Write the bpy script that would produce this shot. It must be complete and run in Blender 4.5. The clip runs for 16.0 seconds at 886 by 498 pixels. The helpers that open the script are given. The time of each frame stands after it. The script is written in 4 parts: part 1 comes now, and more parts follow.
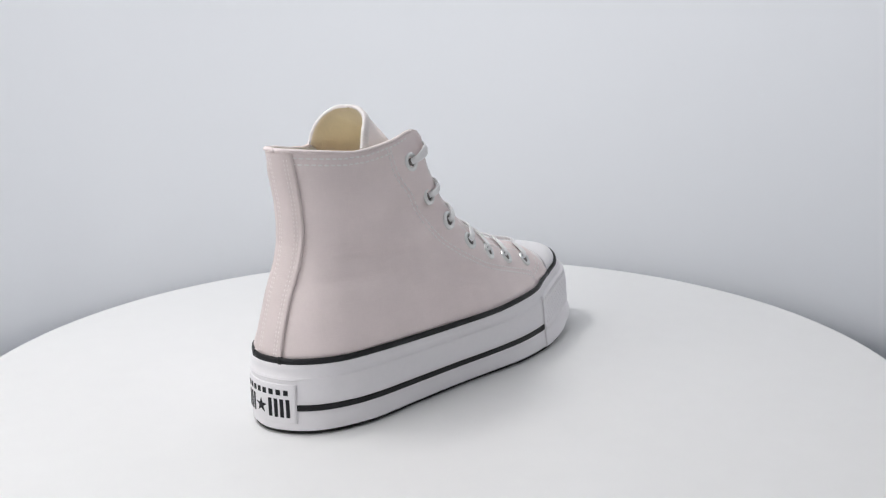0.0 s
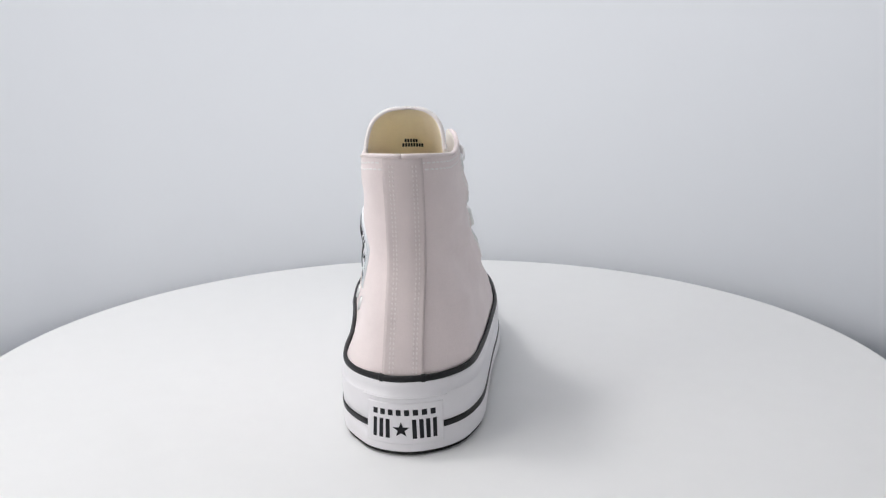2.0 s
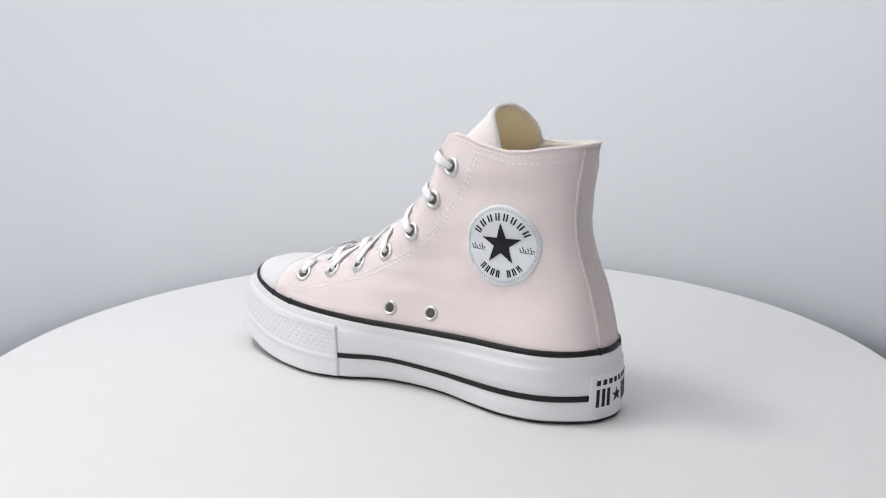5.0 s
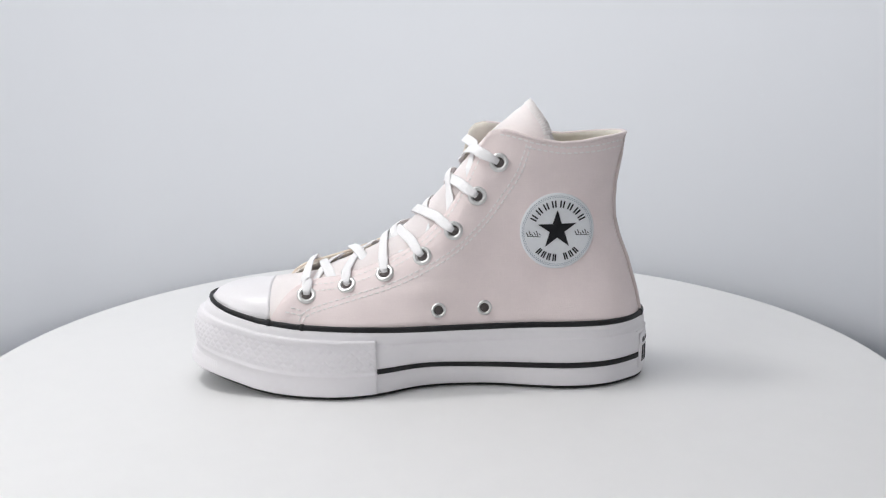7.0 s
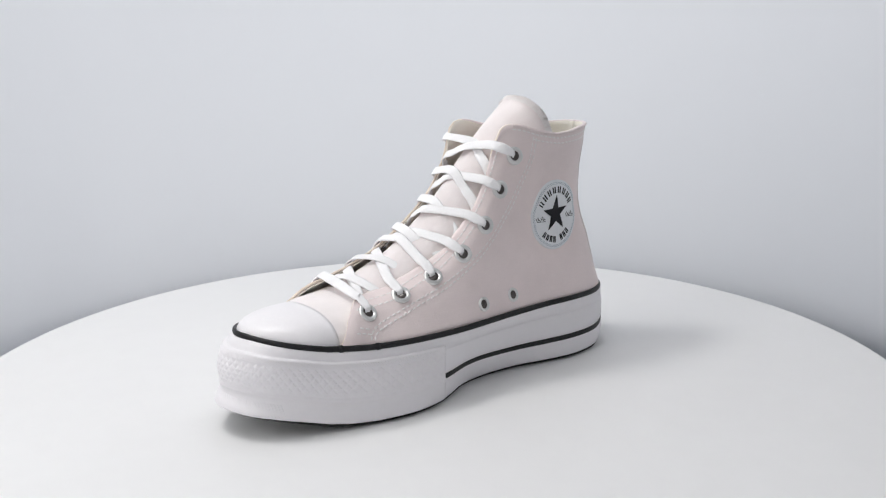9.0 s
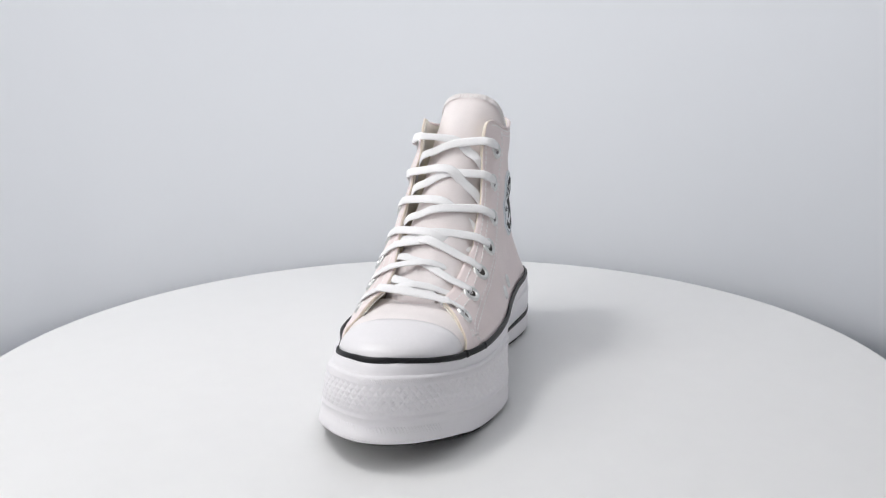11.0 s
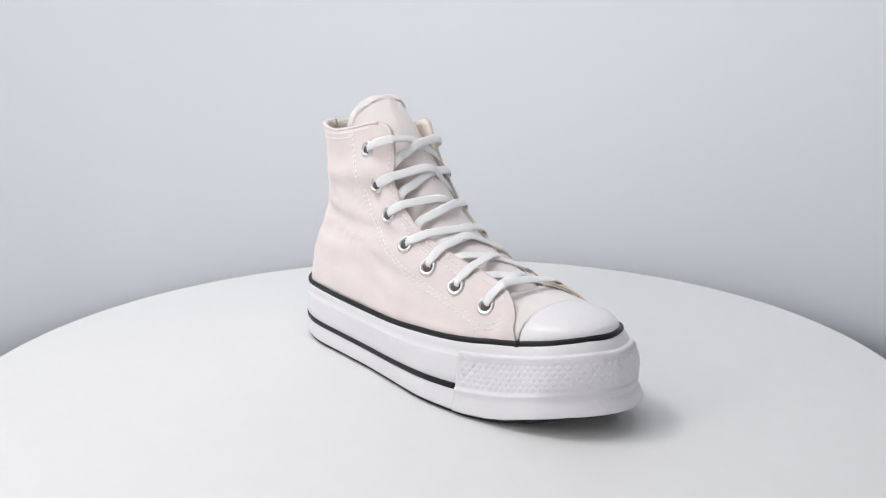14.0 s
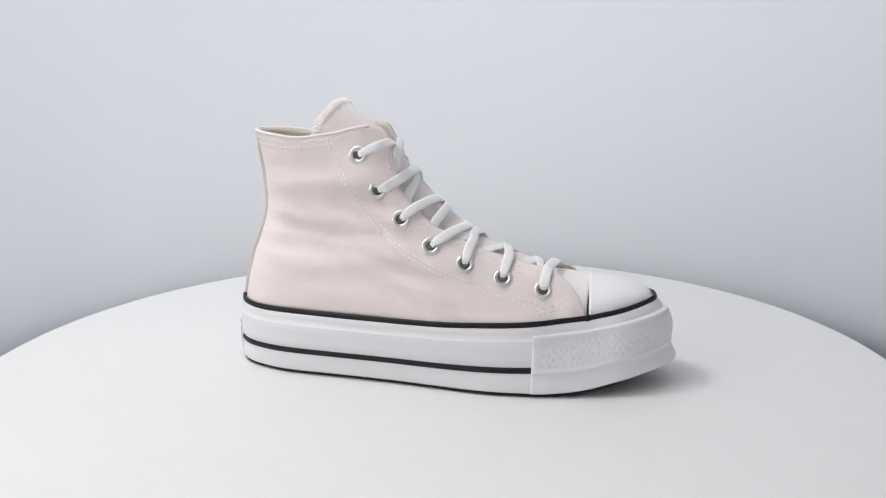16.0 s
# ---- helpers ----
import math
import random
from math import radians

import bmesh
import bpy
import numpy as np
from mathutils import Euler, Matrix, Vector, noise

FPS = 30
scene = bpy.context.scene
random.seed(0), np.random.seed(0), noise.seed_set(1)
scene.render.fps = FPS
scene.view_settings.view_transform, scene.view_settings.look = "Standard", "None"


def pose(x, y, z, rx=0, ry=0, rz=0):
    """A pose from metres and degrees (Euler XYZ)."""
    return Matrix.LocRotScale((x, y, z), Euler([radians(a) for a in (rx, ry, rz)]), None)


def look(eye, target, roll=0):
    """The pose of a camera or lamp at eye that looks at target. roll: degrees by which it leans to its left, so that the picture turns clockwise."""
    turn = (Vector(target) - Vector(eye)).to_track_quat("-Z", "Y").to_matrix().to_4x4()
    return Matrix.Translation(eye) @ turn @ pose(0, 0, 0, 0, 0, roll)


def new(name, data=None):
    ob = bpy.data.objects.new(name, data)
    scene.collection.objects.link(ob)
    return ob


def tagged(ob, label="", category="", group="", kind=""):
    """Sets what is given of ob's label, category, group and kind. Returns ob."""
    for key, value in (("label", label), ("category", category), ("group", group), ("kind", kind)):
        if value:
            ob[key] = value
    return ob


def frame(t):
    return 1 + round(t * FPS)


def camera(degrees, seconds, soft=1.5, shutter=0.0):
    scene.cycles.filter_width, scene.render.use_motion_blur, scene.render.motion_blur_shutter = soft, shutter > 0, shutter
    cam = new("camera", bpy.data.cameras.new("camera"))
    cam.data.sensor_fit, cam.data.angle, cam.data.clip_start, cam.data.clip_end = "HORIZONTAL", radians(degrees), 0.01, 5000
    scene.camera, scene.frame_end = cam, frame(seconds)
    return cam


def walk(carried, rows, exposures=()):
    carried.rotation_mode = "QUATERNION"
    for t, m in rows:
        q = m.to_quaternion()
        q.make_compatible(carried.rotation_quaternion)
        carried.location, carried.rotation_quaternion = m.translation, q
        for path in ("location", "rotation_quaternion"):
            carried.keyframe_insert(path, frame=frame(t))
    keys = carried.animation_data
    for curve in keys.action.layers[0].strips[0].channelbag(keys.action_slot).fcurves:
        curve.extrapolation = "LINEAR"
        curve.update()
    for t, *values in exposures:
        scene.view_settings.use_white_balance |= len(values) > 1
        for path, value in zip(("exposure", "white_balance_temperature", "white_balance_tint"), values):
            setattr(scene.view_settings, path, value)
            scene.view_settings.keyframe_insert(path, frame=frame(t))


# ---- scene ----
# ---- camera: it stands still before the turntable ----
cam = camera(51.55, 16.0, 1.2)
EYE = Vector((0.0, -0.5757, 0.2081))
PITCH, YAW = 0.2244, 0.0124
AIM = EYE + Vector((math.sin(YAW) * math.cos(PITCH), math.cos(YAW) * math.cos(PITCH), -math.sin(PITCH)))
walk(cam, [(0, look(EYE, AIM, -0.615)), (16, look(EYE, AIM, -0.615))], exposures=[(0, 0.0), (16, 0.0)])

# ---- light: unseen soft panels, added as a photo booth would have them ----
world = bpy.data.worlds.new("world")
scene.world = world
world.use_nodes = True
world.node_tree.nodes["Background"].inputs["Color"].default_value = (1.0, 1.0, 1.0, 1)
world.node_tree.nodes["Background"].inputs["Strength"].default_value = 0.82


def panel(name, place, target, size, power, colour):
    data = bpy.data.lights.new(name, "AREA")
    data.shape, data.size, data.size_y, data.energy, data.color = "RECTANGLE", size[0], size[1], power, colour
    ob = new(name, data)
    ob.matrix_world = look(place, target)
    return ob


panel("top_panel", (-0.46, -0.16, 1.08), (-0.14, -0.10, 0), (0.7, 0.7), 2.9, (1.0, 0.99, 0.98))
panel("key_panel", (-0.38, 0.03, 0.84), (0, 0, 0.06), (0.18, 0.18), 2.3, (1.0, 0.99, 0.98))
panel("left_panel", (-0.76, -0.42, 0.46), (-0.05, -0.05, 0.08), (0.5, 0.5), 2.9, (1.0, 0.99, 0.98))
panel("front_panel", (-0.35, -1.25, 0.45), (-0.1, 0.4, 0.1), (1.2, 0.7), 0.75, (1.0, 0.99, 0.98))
# an added, unseen fill lamp that brightens the backdrop from behind its translucent cloth
panel("backdrop_fill_lamp", (-0.1, 1.05, -0.14), (0.0, 0.4, -0.06), (4.2, 0.6), 4.3, (1.0, 0.99, 0.98))


# ---- materials ----
def material(name, colour, rough=0.6, metal=0.0, coat=0.0, sheen=0.0):
    m = bpy.data.materials.new(name)
    m.use_nodes = True
    b = m.node_tree.nodes["Principled BSDF"]
    b.inputs["Base Color"].default_value = (*colour, 1)
    b.inputs["Roughness"].default_value = rough
    b.inputs["Metallic"].default_value = metal
    b.inputs["Coat Weight"].default_value = coat
    b.inputs["Sheen Weight"].default_value = sheen
    return m, m.node_tree, b


def varied(name, colour, amount, scale, rough=0.6, bump=0.0, bump_scale=800.0, metal=0.0, coat=0.0, sheen=0.0, fine=None):
    """A plain surface with faint stains at one scale and grain at another."""
    m, nt, b = material(name, colour, rough, metal, coat, sheen)
    N, L = nt.nodes, nt.links
    co = N.new("ShaderNodeTexCoord")
    big = N.new("ShaderNodeTexNoise")
    big.inputs["Scale"].default_value, big.inputs["Detail"].default_value = scale, 5
    L.new(co.outputs["Object"], big.inputs["Vector"])
    small = N.new("ShaderNodeTexNoise")
    small.inputs["Scale"].default_value, small.inputs["Detail"].default_value = fine or scale * 14, 3
    L.new(co.outputs["Object"], small.inputs["Vector"])
    mean = N.new("ShaderNodeMath")
    mean.operation = "ADD"
    L.new(big.outputs["Fac"], mean.inputs[0])
    L.new(small.outputs["Fac"], mean.inputs[1])
    ramp = N.new("ShaderNodeMapRange")
    ramp.inputs["From Min"].default_value, ramp.inputs["From Max"].default_value = 0.7, 1.3
    ramp.inputs["To Min"].default_value, ramp.inputs["To Max"].default_value = 1 - amount, 1 + amount
    L.new(mean.outputs[0], ramp.inputs["Value"])
    mul = N.new("ShaderNodeVectorMath")
    mul.operation = "SCALE"
    mul.inputs[0].default_value = colour
    L.new(ramp.outputs[0], mul.inputs["Scale"])
    L.new(mul.outputs[0], b.inputs["Base Color"])
    rr = N.new("ShaderNodeMapRange")
    rr.inputs["To Min"].default_value, rr.inputs["To Max"].default_value = rough - 0.07, rough + 0.07
    L.new(small.outputs["Fac"], rr.inputs["Value"])
    L.new(rr.outputs[0], b.inputs["Roughness"])
    if bump:
        g = N.new("ShaderNodeTexNoise")
        g.inputs["Scale"].default_value, g.inputs["Detail"].default_value = bump_scale, 3
        L.new(co.outputs["Object"], g.inputs["Vector"])
        bp = N.new("ShaderNodeBump")
        bp.inputs["Strength"].default_value, bp.inputs["Distance"].default_value = bump, 0.0004
        L.new(g.outputs["Fac"], bp.inputs["Height"])
        L.new(bp.outputs[0], b.inputs["Normal"])
    return m


def canvas(name, colour, threads=1500.0, strength=0.4, folds=0.3):
    """Woven cotton: two crossed sets of threads, soft folds and slight fading."""
    m, nt, b = material(name, colour, 0.9, sheen=0.25)
    N, L = nt.nodes, nt.links
    co = N.new("ShaderNodeTexCoord")
    heights = []
    for size in ((1.0, 1.0, 0.10), (0.10, 0.3, 1.0)):
        mp = N.new("ShaderNodeMapping")
        mp.inputs["Scale"].default_value = size
        L.new(co.outputs["Object"], mp.inputs["Vector"])
        w = N.new("ShaderNodeTexNoise")
        w.inputs["Scale"].default_value, w.inputs["Detail"].default_value = threads, 2
        L.new(mp.outputs[0], w.inputs["Vector"])
        heights.append(w)
    weave = N.new("ShaderNodeMath")
    weave.operation = "MAXIMUM"
    L.new(heights[0].outputs["Fac"], weave.inputs[0])
    L.new(heights[1].outputs["Fac"], weave.inputs[1])
    fold = N.new("ShaderNodeTexNoise")
    fold.inputs["Scale"].default_value, fold.inputs["Detail"].default_value = 24, 2
    slant = N.new("ShaderNodeMapping")
    slant.inputs["Rotation"].default_value = (0.0, 0.35, 0.0)
    slant.inputs["Scale"].default_value = (0.55, 1.0, 1.5)
    L.new(co.outputs["Object"], slant.inputs["Vector"])
    L.new(slant.outputs[0], fold.inputs["Vector"])
    b1 = N.new("ShaderNodeBump")
    b1.inputs["Strength"].default_value, b1.inputs["Distance"].default_value = folds, 0.006
    L.new(fold.outputs["Fac"], b1.inputs["Height"])
    b2 = N.new("ShaderNodeBump")
    b2.inputs["Strength"].default_value, b2.inputs["Distance"].default_value = strength, 0.0004
    L.new(weave.outputs[0], b2.inputs["Height"])
    L.new(b1.outputs[0], b2.inputs["Normal"])
    L.new(b2.outputs[0], b.inputs["Normal"])
    tone = N.new("ShaderNodeTexNoise")
    tone.inputs["Scale"].default_value, tone.inputs["Detail"].default_value = 40, 6
    L.new(co.outputs["Object"], tone.inputs["Vector"])
    add = N.new("ShaderNodeMath")
    add.operation = "MULTIPLY_ADD"
    add.inputs[1].default_value = 0.55
    L.new(weave.outputs[0], add.inputs[0])
    L.new(tone.outputs["Fac"], add.inputs[2])
    mr = N.new("ShaderNodeMapRange")
    mr.inputs["From Min"].default_value, mr.inputs["From Max"].default_value = 0.5, 1.1
    mr.inputs["To Min"].default_value, mr.inputs["To Max"].default_value = 0.94, 1.04
    L.new(add.outputs[0], mr.inputs["Value"])
    mul = N.new("ShaderNodeVectorMath")
    mul.operation = "SCALE"
    mul.inputs[0].default_value = colour
    L.new(mr.outputs[0], mul.inputs["Scale"])
    L.new(mul.outputs[0], b.inputs["Base Color"])
    return m


PINK = canvas("pale_pink_canvas", (0.86, 0.754, 0.745), strength=0.35, folds=0.38)
# the same pink, whitened: the light on the vamp is put into its colour
VAMP = canvas("pale_pink_lit_vamp_canvas", (0.875, 0.82, 0.815), folds=0.3)
TONGUE = canvas("pale_pink_tongue_canvas", (0.895, 0.805, 0.80), folds=0.4)
CREAM = canvas("cream_lining", (0.98, 0.91, 0.78), threads=1100, folds=0.3)
TONGUE_BACK = canvas("warm_cream_tongue_lining", (0.98, 0.78, 0.55), threads=1100, folds=0.3)
# heel tape: its own weave tone, plus the heel's shade put into the colour
STRIP = canvas("pale_pink_shaded_heel_tape", (0.73, 0.635, 0.625), threads=1300)
RAW = canvas("raw_canvas_edge", (0.84, 0.73, 0.62), threads=1800)
THREAD = varied("white_thread", (0.91, 0.865, 0.855), 0.05, 300, 0.8)
SEAM = varied("pale_pink_thread", (0.83, 0.75, 0.74), 0.05, 300, 0.8)
LACE = canvas("white_cotton_lace", (0.93, 0.92, 0.93), threads=1500, strength=0.8, folds=0.1)
RUBBER = varied("white_rubber", (0.82, 0.80, 0.825), 0.012, 30, 0.40, 0.012, 1400, fine=300)
CAP = varied("white_toe_rubber", (0.84, 0.82, 0.84), 0.02, 30, 0.33, 0.03, 1400, fine=500)
BLACK = varied("black_rubber", (0.018, 0.018, 0.02), 0.2, 60, 0.45, 0.1, 1200)
SOLE = varied("dark_outsole_rubber", (0.02, 0.02, 0.02), 0.2, 60, 0.6, 0.2, 600)
INK = varied("black_print", (0.016, 0.016, 0.02), 0.2, 120, 0.55)
PATCH = varied("white_rubber_patch", (0.80, 0.82, 0.845), 0.03, 60, 0.5, 0.08, 1500)
GREYINK = varied("grey_print", (0.30, 0.36, 0.42), 0.15, 200, 0.6)
STEEL = varied("nickel_plated_steel", (0.74, 0.74, 0.73), 0.06, 200, 0.33, metal=1.0)
HOLE_SHADE = varied("dark_hole_shade", (0.13, 0.115, 0.11), 0.1, 200, 0.9)
for dull in (BLACK, SOLE, INK):
    dull.node_tree.nodes["Principled BSDF"].inputs["Specular IOR Level"].default_value = 0.22
DISC = varied("white_laminate", (0.80, 0.80, 0.80), 0.012, 4, 0.5, 0.02, 900, fine=60)
WHITE = varied("white_booth_paint", (0.86, 0.865, 0.875), 0.012, 1.5, 0.85, fine=14)
WALL = varied("pale_backdrop_paint", (0.82, 0.835, 0.865), 0.012, 1.5, 0.85, fine=14)
FLOOR = varied("booth_floor_paint", (0.70, 0.71, 0.73), 0.02, 3, 0.8)


def through_cloth(m, share, colour=(0.894, 0.906, 0.933, 1)):
    """Lets part of the light pass through thin cloth."""
    nt = m.node_tree
    b, out = nt.nodes["Principled BSDF"], nt.nodes["Material Output"]
    tr = nt.nodes.new("ShaderNodeBsdfTranslucent")
    tr.inputs["Color"].default_value = colour
    mix = nt.nodes.new("ShaderNodeMixShader")
    mix.inputs[0].default_value = share
    nt.links.new(b.outputs[0], mix.inputs[1])
    nt.links.new(tr.outputs[0], mix.inputs[2])
    nt.links.new(mix.outputs[0], out.inputs["Surface"])


# translucency added so that world and fill lamp brighten the backdrop from outside
through_cloth(WALL, 0.88)
# thin cotton lets light through to the inside of the tongue
for cloth in (TONGUE, TONGUE_BACK, CREAM):
    inner = cloth.node_tree.nodes["Principled BSDF"].inputs
    inner["Subsurface Weight"].default_value, inner["Subsurface Scale"].default_value = 0.6, 0.005
    inner["Subsurface Radius"].default_value = (1.0, 1.0, 1.0)

MM = 0.001


# ---- mesh helpers ----
def link(name, verts, faces, mats, parent=None, label="", smooth=True, index=None):
    me = bpy.data.meshes.new(name)
    me.from_pydata([tuple(v) for v in verts], [], faces)
    for m in mats if isinstance(mats, (list, tuple)) else [mats]:
        me.materials.append(m)
    if index:
        for f, k in zip(me.polygons, index):
            f.material_index = k
    bm = bmesh.new()
    bm.from_mesh(me)
    bmesh.ops.recalc_face_normals(bm, faces=bm.faces)
    bm.to_mesh(me)
    bm.free()
    if smooth:
        for f in me.polygons:
            f.use_smooth = True
    ob = new(name, me)
    if parent is not None:
        ob.parent = parent
    if label:
        ob["label"] = label
    return ob


def mm(points):
    return [Vector(q) * MM for q in points]


def lerp_table(x, xs, ys):
    return float(np.interp(x, xs, ys))


def smooth01(x, a, b):
    k = min(1.0, max(0.0, (x - a) / (b - a)))
    return k * k * (3 - 2 * k)


def catmull(points, steps, closed=False):
    pts = [Vector(q) for q in points]
    n = len(pts)
    out = []
    for i in range(n if closed else n - 1):
        if closed:
            a, b, c, d = pts[(i - 1) % n], pts[i], pts[(i + 1) % n], pts[(i + 2) % n]
        else:
            a, b, c, d = pts[max(i - 1, 0)], pts[i], pts[i + 1], pts[min(i + 2, n - 1)]
        for k in range(steps):
            t = k / steps
            out.append(0.5 * (2 * b + (c - a) * t + (2 * a - 5 * b + 4 * c - d) * t * t + (3 * b - a - 3 * c + d) * t ** 3))
    if not closed:
        out.append(pts[-1])
    return out


def grid_faces(rows, cols, base=0, wrap=False):
    f = []
    for i in range(rows - 1):
        for j in range(cols if wrap else cols - 1):
            k = (j + 1) % cols
            f.append((base + i * cols + j, base + i * cols + k, base + (i + 1) * cols + k, base + (i + 1) * cols + j))
    return f


def thick_sheet(name, outer, inner, mats, parent, label="", wrap=False, rim=0, back=0):
    """A sheet from two grids of points (outer and inner) with closed borders."""
    rows, cols = len(outer), len(outer[0])
    verts = [q for r in outer for q in r] + [q for r in inner for q in r]
    n = rows * cols
    faces = grid_faces(rows, cols)
    idx = [0] * len(faces)
    bf = [tuple(reversed(f)) for f in grid_faces(rows, cols, n)]
    faces += bf
    idx += [back] * len(bf)
    border = [(0, j) for j in range(cols)] + [(i, cols - 1) for i in range(1, rows)] + [(rows - 1, j) for j in range(cols - 2, -1, -1)] + [(i, 0) for i in range(rows - 2, 0, -1)]
    for a, b in zip(border, border[1:] + border[:1]):
        p, q = a[0] * cols + a[1], b[0] * cols + b[1]
        faces.append((q, p, p + n, q + n))
        idx.append(rim)
    return link(name, mm(verts), faces, mats, parent, label, index=idx)


def sweep(path, normals, half_w, half_t, sides=10, power=0.75, ends=True):
    """A flat tape along a path: its width lies across the normals."""
    verts, faces = [], []
    n = len(path)
    for i, q in enumerate(path):
        tan = (path[min(i + 1, n - 1)] - path[max(i - 1, 0)]).normalized()
        nor = normals[i]
        nor = (nor - tan * nor.dot(tan)).normalized()
        wide = tan.cross(nor)
        hw = half_w[i] if isinstance(half_w, (list, tuple)) else half_w
        for k in range(sides):
            a = 2 * math.pi * k / sides
            c, s = math.cos(a), math.sin(a)
            verts.append(q + wide * hw * math.copysign(abs(c) ** power, c) + nor * half_t * math.copysign(abs(s) ** power, s))
    faces = grid_faces(n, sides, wrap=True)
    if ends:
        faces.append(tuple(reversed(range(sides))))
        faces.append(tuple(range((n - 1) * sides, n * sides)))
    return verts, faces


# ---- the booth: a curved pale backdrop with floor and ceiling ----
def booth():
    r = 0.40
    arc = [radians(a) for a in range(162, 17, -4)]
    left = [(-1.0, -1.3), (-0.95, -0.7), (-0.82, -0.32), (-0.66, -0.10), (-0.52, 0.02), (-0.43, 0.085)]
    low, high = -0.30, 1.25

    def sheet(name, plan, mat, label):
        verts, faces = [], []
        for k, z in ((1.0, low), (1.0, high), (1.004, high), (1.004, low)):
            verts += [Vector((x * k, y * k if y > 0 else y, z)) for x, y in plan]
        n = len(plan)
        for i in range(4):
            for j in range(n - 1):
                faces.append((i * n + j, i * n + j + 1, ((i + 1) % 4) * n + j + 1, ((i + 1) % 4) * n + j))
        tagged(link(name, verts, faces, mat), label, "wall", kind="structure")

    back = [(r * math.cos(a), r * math.sin(a)) for a in arc]
    sheet("wall_back", left[-1:] + back + [(-x, y) for x, y in left[-1:]], WALL, "smooth pale blue grey curved cloth backdrop")
    sheet("wall_left", left, WHITE, "plain white side wall of the booth")
    sheet("wall_right", [(-x, y) for x, y in reversed(left)], WHITE, "plain white side wall of the booth")

    def slab(name, x0, x1, y0, y1, z0, z1, mat, label, cat):
        v = [Vector((x, y, z)) for z in (z0, z1) for x, y in ((x0, y0), (x1, y0), (x1, y1), (x0, y1))]
        f = [(3, 2, 1, 0), (4, 5, 6, 7), (0, 1, 5, 4), (1, 2, 6, 5), (2, 3, 7, 6), (3, 0, 4, 7)]
        tagged(link(name, v, f, mat, smooth=False), label, cat, kind="structure")

    # an added, unseen rim behind the cloth, which darkens the foot of the backdrop
    rim = [(0.418, -0.30), (0.418, -0.042), (0.435, -0.042), (0.435, -0.30)]
    angles = [radians(a) for a in range(180, -1, -4)]
    v = [Vector((r0 * math.cos(a), r0 * math.sin(a), z)) for r0, z in rim for a in angles]
    k = len(angles)
    f = [(i * k + j, i * k + j + 1, ((i + 1) % 4) * k + j + 1, ((i + 1) % 4) * k + j) for i in range(4) for j in range(k - 1)]
    f += [(0, k, 2 * k, 3 * k), (k - 1, 4 * k - 1, 3 * k - 1, 2 * k - 1)]
    tagged(link("trim_shade_rim", v, f, FLOOR, smooth=False), "plain grey rim added to shade the foot of the backdrop", "stage rim", kind="structure")
    slab("floor", -1.1, 1.1, -1.4, 0.5, -0.34, -0.30, FLOOR, "plain pale grey painted booth floor", "floor")
    slab("ceiling", -1.1, 1.1, -1.4, 0.5, 1.25, 1.27, WHITE, "plain pale booth ceiling", "ceiling")
    slab("wall_front", -1.1, 1.1, -1.34, -1.30, -0.30, 1.25, WHITE, "plain pale wall that closes the booth", "wall")


booth()


# ---- the turntable ----
def turntable():
    top = new("turntable")
    tagged(top, "round white laminate display turntable with a plain edge", "turntable")
    prof = [(0.0, -0.0023), (0.15, -0.0023), (0.2998, -0.0023), (0.3015, -0.0029), (0.3023, -0.0045), (0.3023, -0.0173), (0.3015, -0.0189), (0.2998, -0.0195), (0.0, -0.0195)]
    seg = 180
    verts = [Vector((rad * math.cos(2 * math.pi * j / seg), rad * math.sin(2 * math.pi * j / seg), z)) for rad, z in prof for j in range(seg)]
    link("disc", verts, grid_faces(len(prof), seg, wrap=True), DISC, top, smooth=False)
    prof = [(0.0, -0.0195), (0.09, -0.0195), (0.09, -0.10), (0.13, -0.12), (0.13, -0.30), (0.0, -0.30)]
    verts = [Vector((rad * math.cos(2 * math.pi * j / 64), rad * math.sin(2 * math.pi * j / 64), z)) for rad, z in prof for j in range(64)]
    link("pedestal", verts, grid_faces(len(prof), 64, wrap=True), DISC, top, smooth=False)
    return top


TABLE = turntable()

# ---- the shoe: forward is +x, the patch side is +y, millimetres ----
SHOE = new("high_top_sneaker")
tagged(SHOE, "pale pink canvas platform high-top sneaker, laced, white rubber sole", "shoe")

# plan of the sole: bottom edge, then the black piping at the top of the sole
BOTTOM = [(-137, 3), (-132.5, 19.5), (-122, 30), (-106, 39.5), (-85, 43.5), (-62, 41.5), (-38, 37.5), (-13, 38), (8, 43), (30, 55.5), (54, 62), (80, 60), (108, 54.5), (129, 46), (143.5, 32.5), (150, 14),
          (143, -3.5), (126, -22), (109, -31), (90, -37), (68, -41.5), (42, -43.5), (12, -41), (-20, -38.3), (-55, -37), (-88, -36), (-108, -31), (-122, -24), (-132, -12.5)]


def sole_low(u):
    return lerp_table(u, [80, 95, 107, 124, 136, 152], [-2.3, -1.2, 0.7, 5.0, 7.6, 9.8])


def pipe_z(u):
    return lerp_table(u, [-135, 20, 55, 80, 104, 123, 139], [38.5, 39.0, 40.0, 41.2, 43.2, 47.0, 50.5])


